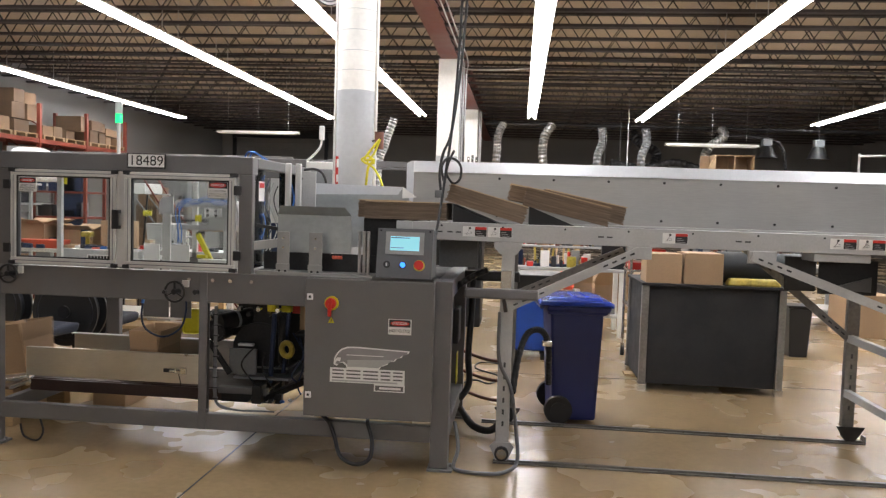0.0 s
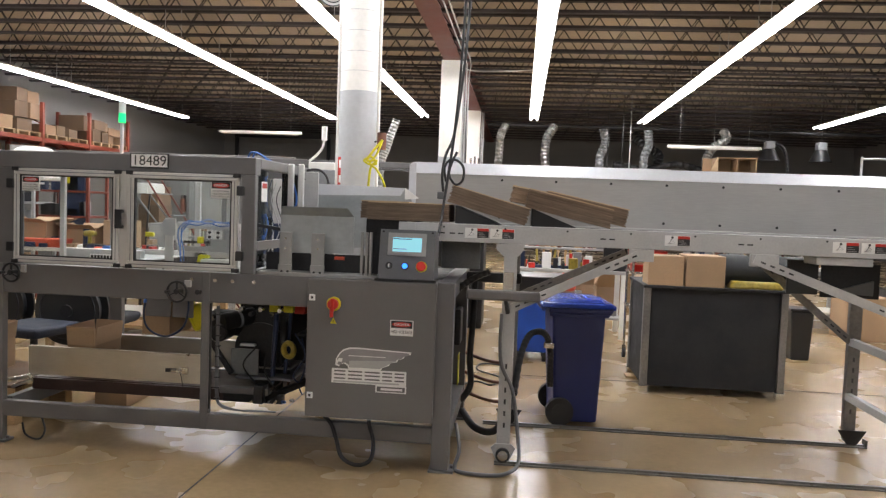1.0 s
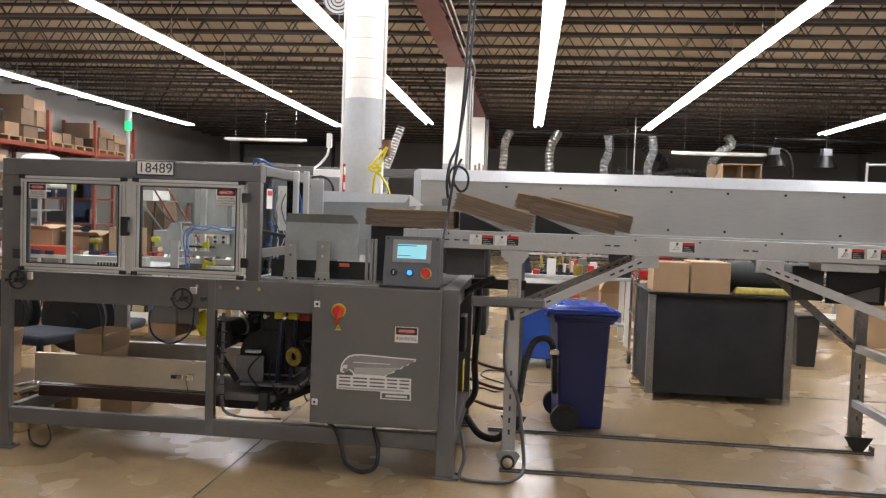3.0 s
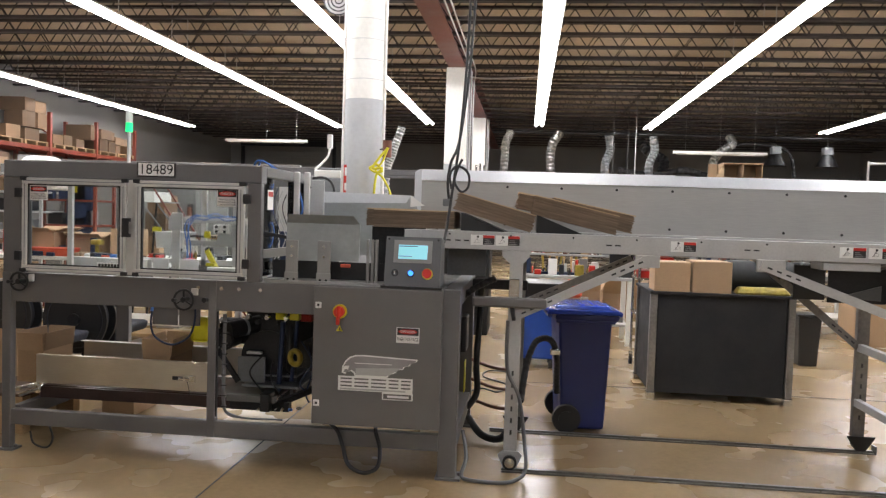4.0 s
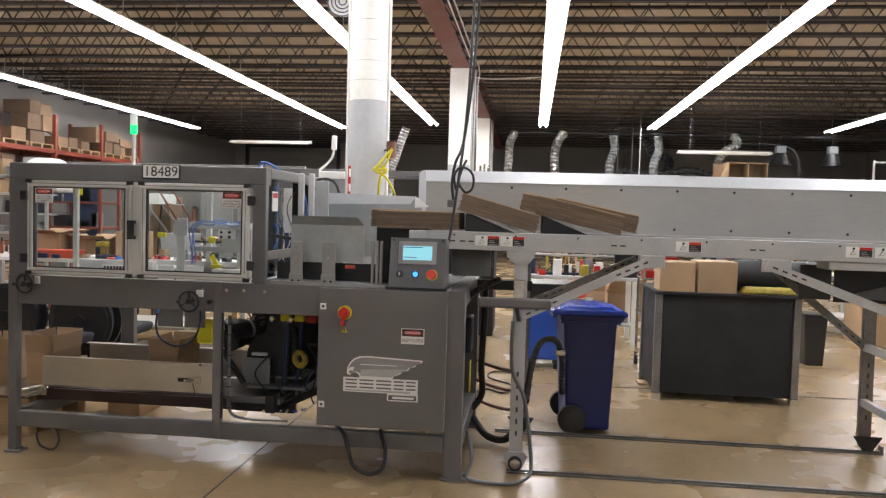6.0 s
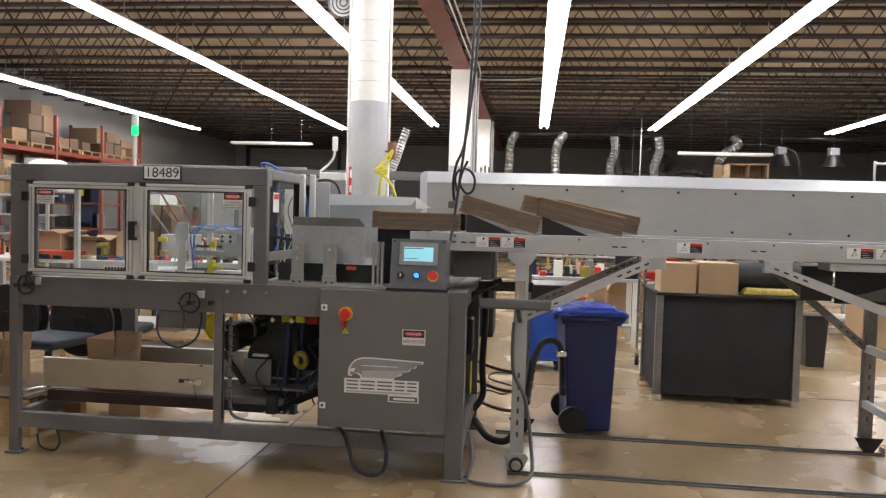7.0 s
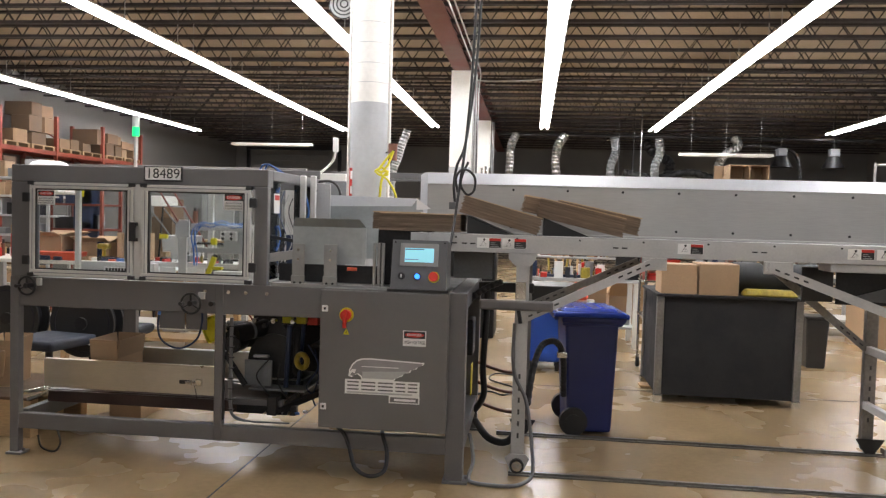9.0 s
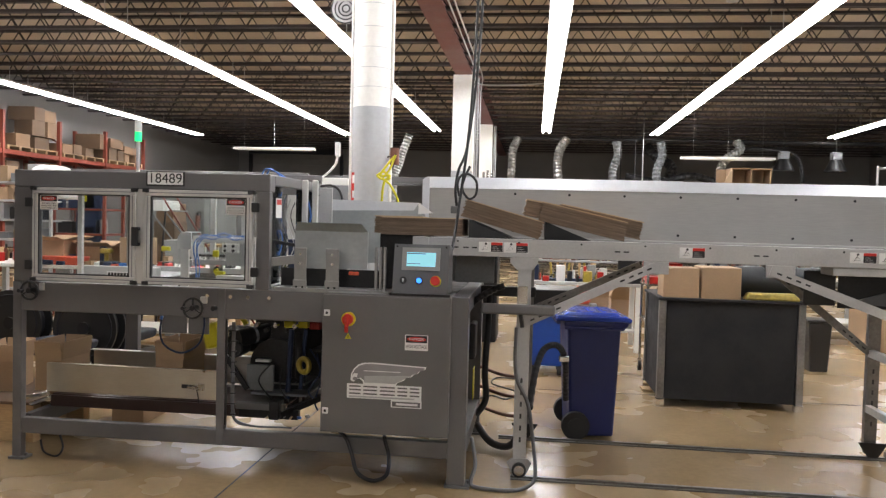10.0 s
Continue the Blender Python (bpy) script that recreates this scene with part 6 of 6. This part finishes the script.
# cords and signs on the first column
yc = hose([(-1.50, 8.1, 2.2), (-1.60, 8.1, 2.08), (-1.66, 8.1, 1.98), (-1.56, 8.1, 1.98), (-1.62, 8.1, 1.9), (-1.64, 8.1, 1.7), (-1.65, 8.1, 1.4)], .014, 8, 8)
hose([(-1.50, 8.1, 2.2), (-1.56, 8.1, 2.05), (-1.63, 8.1, 1.95), (-1.55, 8.1, 1.88), (-1.46, 8.1, 1.7), (-1.43, 8.1, 1.4)], .012, 8, 8, yc)
hose([(-1.70, 8.1, 1.98), (-1.62, 8.1, 2.02), (-1.56, 8.1, 1.95), (-1.64, 8.1, 1.94), (-1.70, 8.1, 1.98)], .012, 8, 8, yc)
solid("yellow_rope", yc, M_YELLOW, "knotted yellow cord hanging at the column", "rope")
solid("brown_bottle", rod((-1.52, 8.15, 2.1), (-1.52, 8.15, 2.28), .05, 16), M_BROWNHOSE, "brown canister hung on the column", "canister")

# cables from the ceiling to the operator panel
c1 = hose([(-.36, 4.7, 4.7), (-.37, 4.68, 3.4), (-.385, 4.66, 2.7), (-.40, 4.64, 2.25), (-.42, 4.62, 1.95), (-.44, 4.6, 1.75), (-.46, 4.56, 1.55), (-.47, 4.5, 1.42), (-.475, 4.42, 1.34)], .0085, 8, 8)
solid("drop_cable", c1, M_CABLE, "black cable dropping from the ceiling to the operator panel", "cable", group="drop cables")
c2 = hose([(-.345, 4.72, 4.7), (-.35, 4.7, 3.2), (-.37, 4.68, 2.5), (-.42, 4.66, 1.98), (-.47, 4.64, 1.82), (-.485, 4.63, 1.70), (-.475, 4.63, 1.60)], .0085, 8, 8)
solid("drop_cable", c2, M_CABLE, "black cable dropping from the ceiling with a plug", "cable", group="drop cables")
cl = hose([(-.46, 4.62, 1.66), (-.47, 4.60, 1.74), (-.44, 4.6, 1.79), (-.39, 4.6, 1.785), (-.355, 4.6, 1.74), (-.36, 4.6, 1.67), (-.40, 4.6, 1.645), (-.44, 4.6, 1.70), (-.43, 4.61, 1.77), (-.40, 4.62, 1.84)], .0075, 8, 8)
solid("cable_loop", cl, M_CABLE, "coiled loop of the hanging black cable", "cable")
solid("cable_plug", box(-.51, -.455, 4.61, 4.65, 1.555, 1.60, .006), M_GREYCABLE, "grey plug on the hanging cable", "plug")

# cables on the floor
solid("grey_floor_cable", hose([(-.33, 4.42, .25), (-.30, 4.35, .12), (-.32, 4.30, .03), (-.28, 4.27, .012), (-.12, 4.25, .012), (-.02, 4.30, .014), (.04, 4.38, .05), (.03, 4.46, .2), (-.01, 4.47, .45), (-.085, 4.47, .62), (-.09, 4.47, .9)], .011, 8, 8), M_GREYCABLE, "grey cable looping from the machine to the leg", "cable")
for k, z in enumerate((.44, .30, .16)):
    solid("air_line", hose([(-.38, 5.42, z + .05), (-.22, 5.4, z), (-.10, 5.38, z - .01), (.0, 5.38, z + .01)], .012, 8, 6), M_BROWNHOSE, "red-brown air line between machine and conveyor leg", "air line", group="air lines")
solid("black_hose", hose([(-.35, 5.2, .12), (-.25, 5.05, .05), (-.12, 5.0, .05), (-.04, 5.05, .18), (-.03, 5.1, .35)], .024, 10, 8), M_RUBBER, "black hose lying beside the conveyor leg", "hose")
solid("extension_cable", hose([(-.55, 6.2, .01), (-.35, 6.6, .01), (-.2, 6.5, .01), (-.12, 6.8, .01), (-.35, 7.1, .01), (-.3, 7.4, .01), (.0, 7.3, .01)], .008, 6, 8), M_CABLE, "black extension cord lying on the floor", "cable")
solid("extension_cable", hose([(-2.98, 4.35, .1), (-2.95, 4.34, .03), (-2.86, 4.33, .012), (-2.84, 4.36, .06), (-2.88, 4.38, .15)], .006, 6, 8), M_CABLE, "black cord under the machine's rail", "cable")
solid("wood_scrap", box(1.02, 1.2, 7.15, 7.3, 0, .018, .003), M_WOOD, "pale wood scrap on the floor", "scrap")

# ceiling fan housing and small fittings
fan = thing("cage_fan", (-2.60, 10.2, 4.2), "round grey cage fan under the joists", "fan")
part("hood", rod((-2.60, 10.15, 4.32), (-2.60, 10.4, 4.34), .20, 28, None, .12), M_GREYPAINT, fan)
for k in range(4):
    part("cage_ring", ring((-2.60, 10.14, 4.32), (0, 1, -.1), .05 + .05 * k, .008), M_DARKIRON, fan)
part("bracket", rod((-2.6, 10.3, 4.5), (-2.6, 10.3, DECK), .02, 8), M_DARKIRON, fan)
solid("smoke_detector", rod((2.45, 10.4, 4.45), (2.45, 10.4, 4.52), .08, 20), M_GREYPAINT, "round grey detector under the joists", "detector")
solid("detector_stem", rod((2.45, 10.4, 4.52), (2.45, 10.4, DECK), .015, 8), M_DARKIRON, "thin stem holding the detector", "stem")
solid("conduit_run", hose([(-1.30, 8, 4.60), (-1.30, 14, 4.60), (-1.28, 16, 4.58), (-1.2, 16.5, 4.45), (.2, 16.5, 4.5), (.25, 16.5, 4.7)], .014, 8, 6), M_GREYPAINT, "grey conduit along the girder and across", "conduit")
solid("conduit_run", hose([(-1.22, 8, 4.62), (-1.22, 14, 4.62), (-1.2, 16.3, 4.6), (-1.23, 16.4, 4.2), (-1.23, 16.4, 3.0)], .014, 8, 6), M_GREYPAINT, "grey conduit turning down the column", "conduit")

# floor joints
for q in ((-1.655, -1.645, Y0 + .1, 35.9), (5.0, 5.01, Y0 + .1, 35.9), (-8.3, -8.29, Y0 + .1, 35.9)):
    solid("floor_joint", box(*q, 0, .0015), M_RUBBER, "dark sawn joint in the concrete floor", "floor joint", "structure")
for y in (7.0, 15.2):
    solid("floor_joint", box(-14.3, 14.5, y, y + .01, 0, .0018), M_RUBBER, "dark sawn joint in the concrete floor", "floor joint", "structure")


# ---- moving parts ----
ram = part("ram", box(-2.300, -2.245, 4.78, 4.80, 1.15, 1.712, .003), M_ALU, erector, "sliding ram with white plates and blue hoses")
part("ram_cap", prism([(-2.30, 1.70), (-2.222, 1.712), (-2.222, 1.60), (-2.315, 1.60), (-2.315, 1.67)], 4.765, 4.778), M_GREYPAINT, ram)
part("white_plate", box(-2.412, -2.305, 4.755, 4.763, 1.155, 1.405, .002), M_PAPER, ram, "white plastic forming plate")
part("white_plate", box(-2.222, -2.100, 4.745, 4.753, 1.150, 1.405, .002), M_PAPER, ram, "white plastic forming plate")
part("cross_arm", box(-2.222, -1.80, 4.79, 4.85, 1.648, 1.69, .004), M_ALU, ram)
part("cross_arm_lip", box(-2.05, -1.80, 4.775, 4.79, 1.668, 1.685, .002), M_PAPER, ram)
part("slide_plate", box(-2.00, -1.80, 4.80, 4.82, 1.50, 1.648, .004), M_GREYPAINT, ram)
part("cylinder_block", box(-2.01, -1.90, 4.755, 4.79, 1.585, 1.645, .006), M_ALU, ram)
for x in (-1.985, -1.93):
    for z in (1.60, 1.63):
        part("port", rod((x, 4.755, z), (x, 4.748, z), .010, 10), M_DARKIRON, ram)
part("lower_arm", box(-2.222, -1.98, 4.80, 4.83, 1.50, 1.535, .004), M_GREYPAINT, ram)
part("lower_bar", box(-2.18, -2.0, 4.79, 4.80, 1.555, 1.57, .003), M_DARKIRON, ram)
hb = bmesh.new()
for k in range(3):
    o = .011 * k
    w = .007 * (1 if k % 2 else -1)
    hose([(-1.86, 4.77, 1.70 - o), (-1.93, 4.768, 1.70 - o + w), (-2.0, 4.765, 1.705 - o - w), (-2.07, 4.762, 1.70 - o + w), (-2.13, 4.76, 1.70 - o), (-2.185 + o, 4.755, 1.66 - o), (-2.19 + o + w, 4.75, 1.60), (-2.185 + o - w, 4.75, 1.50), (-2.18 + o, 4.75, 1.42)], .0038, 6, 6, hb)
part("ram_hose", hb, M_BLUEHOSE, ram, "blue pneumatic hoses")
part("yellow_fitting", box(-2.44, -2.38, 4.79, 4.81, 1.585, 1.615, .006), M_YELLOW, ram)
part("yellow_bracket", box(-2.075, -2.035, 4.76, 4.79, 1.555, 1.60, .008), M_YELLOW, ram)
part("pivot_block", rod((-2.035, 4.74, 1.475), (-2.035, 4.79, 1.475), .022, 14), M_DARKIRON, ram)
ORI = ORIGIN[erector]
ARM_AT = Vector((-2.035, 4.735, 1.47))
ab = box(-.016, .016, -.012, .012, -.40, .01, .004)
bmesh.ops.translate(ab, verts=ab.verts, vec=ORI)
swing_arm = part("swing_arm", ab, M_YELLOW, ram, "yellow swinging flap arm")
pb = box(-.016, .10, -.008, .008, -.16, .0, .02)
bmesh.ops.translate(pb, verts=pb.verts, vec=ORI)
PAD_AT = Vector((-2.10, 4.70, .80))
paddle = part("flap_paddle", pb, M_YELLOW, erector, "yellow flap paddle under the deck")
part("fixed_stop", box(-1.99, -1.93, 4.60, 4.64, 1.135, 1.155, .004), M_YELLOW, erector)

# cartons made by the machine
CW, CD, CH = .18, .32, .205
made = []
proto = open_carton(-CW / 2, CW / 2, -CD / 2, CD / 2, 0, CH, "freshly erected brown carton with open flaps", .115, "erected cartons", 6, "erected_carton")
proto.location = (0, 0, 0)
for k in range(7):
    made.append(proto if k == 0 else copy_thing(proto, pose(0, 0, 0)))
carton_still = copy_thing(proto, pose(-3.62, 4.95, .27, 0, 0, 14))
carton_still["label"] = "brown carton lying open on the receiving skid"

# ---- motion ----
CYCLE = 2.035
RAM = ((0, -.20), (.07, -.127), (.17, -.065), (.27, -.017), (.37, 0), (.5, 0), (.58, -.04), (.66, -.10), (.78, -.20), (.88, -.29), (1.0, -.34),
       (1.1, -.39), (1.2, -.42), (1.3, -.455), (1.5, -.46), (1.6, -.43), (1.7, -.40), (1.8, -.36), (1.9, -.295), (1.98, -.24), (2.035, -.20))
ARM = ((0, 28), (.07, 23), (.17, 8), (.27, 4), (.37, -2), (.5, -6), (.58, -10), (.66, -17), (.78, -24), (.9, -20), (1.1, 0), (1.6, 20), (1.85, 32), (2.035, 28))
PADDLE = ((0, 0), (.75, 0), (.9, -35), (1.1, -20), (1.3, -10), (1.42, -60), (1.75, -60), (1.9, 0), (2.035, 0))


def at_phase(table, t):
    p = t % CYCLE
    return float(np.interp(p, [a for a, _ in table], [b for _, b in table]))


def carton_row(u):
    """Where a carton stands u seconds after the start of the cycle that forms it: x of its middle, y, z of its foot, lean."""
    track = ((-9, -.80, 5.06, .62, 0), (-4.3, -.80, 5.06, .62, 0), (-4.0, -1.16, 5.06, .62, 0), (-2.3, -1.16, 5.06, .62, 0), (-1.9, -.80, 4.74, .70, 0), (-.3, -.80, 4.74, .70, 0),
             (.0, -1.16, 4.74, .72, 0), (.5, -1.16, 4.74, .76, 0), (.62, -1.7, 4.74, .88, 0),
             (.70, -2.185, 4.74, .90, 0), (.78, -2.185, 4.74, .86, 0), (.9, -2.185, 4.74, .74, 0), (1.0, -2.185, 4.74, .64, 0), (1.2, -2.185, 4.74, .56, 0), (1.4, -2.185, 4.74, .51, 0),
             (1.6, -2.185, 4.74, .48, 0), (1.8, -2.19, 4.74, .41, 0), (1.95, -2.22, 4.74, .346, 0), (2.1, -2.27, 4.74, .346, 0), (2.4, -2.42, 4.74, .346, 0),
             (2.62, -2.465, 4.74, .346, 0), (2.77, -2.57, 4.74, .346, 0), (2.97, -2.655, 4.74, .346, 0), (3.17, -2.73, 4.74, .346, 0), (3.37, -2.82, 4.74, .346, 0),
             (3.6, -2.91, 4.74, .346, 0), (3.85, -3.0, 4.74, .346, 0), (4.0, -3.075, 4.74, .346, 0), (4.1, -3.14, 4.74, .345, -12), (4.2, -3.22, 4.74, .335, -32),
             (4.3, -3.33, 4.74, .36, -55), (4.42, -3.42, 4.74, .40, -72), (4.6, -3.46, 4.74, .43, -84), (5.6, -3.50, 4.74, .43, -86), (6.1, -3.86, 4.74, .43, -86),
             (8.0, -3.95, 4.74, .43, -86), (8.3, -4.25, 4.76, .43, -86), (30, -4.27, 4.76, .43, -86))
    us = [r[0] for r in track]
    return [float(np.interp(u, us, [r[i] for r in track])) for i in (1, 2, 3, 4)]


def motions():
    times = [k / 10 for k in range(101)]
    walk(ram, [(t, pose(0, 0, at_phase(RAM, t))) for t in times])
    arm = ARM_AT - ORI
    walk(swing_arm, [(t, pose(arm.x, arm.y, arm.z, 0, -at_phase(ARM, t), 0)) for t in times])
    pad = PAD_AT - ORI
    walk(paddle, [(t, pose(pad.x, pad.y, pad.z, 0, at_phase(PADDLE, t), 0)) for t in times])
    for k, c in enumerate(made):
        rows = []
        for t in times:
            x, y, z, lean = carton_row(t - CYCLE * (k - 2))
            rows.append((t, pose(x - .065, y, z, 0, lean, 0)))
        walk(c, rows)


motions()
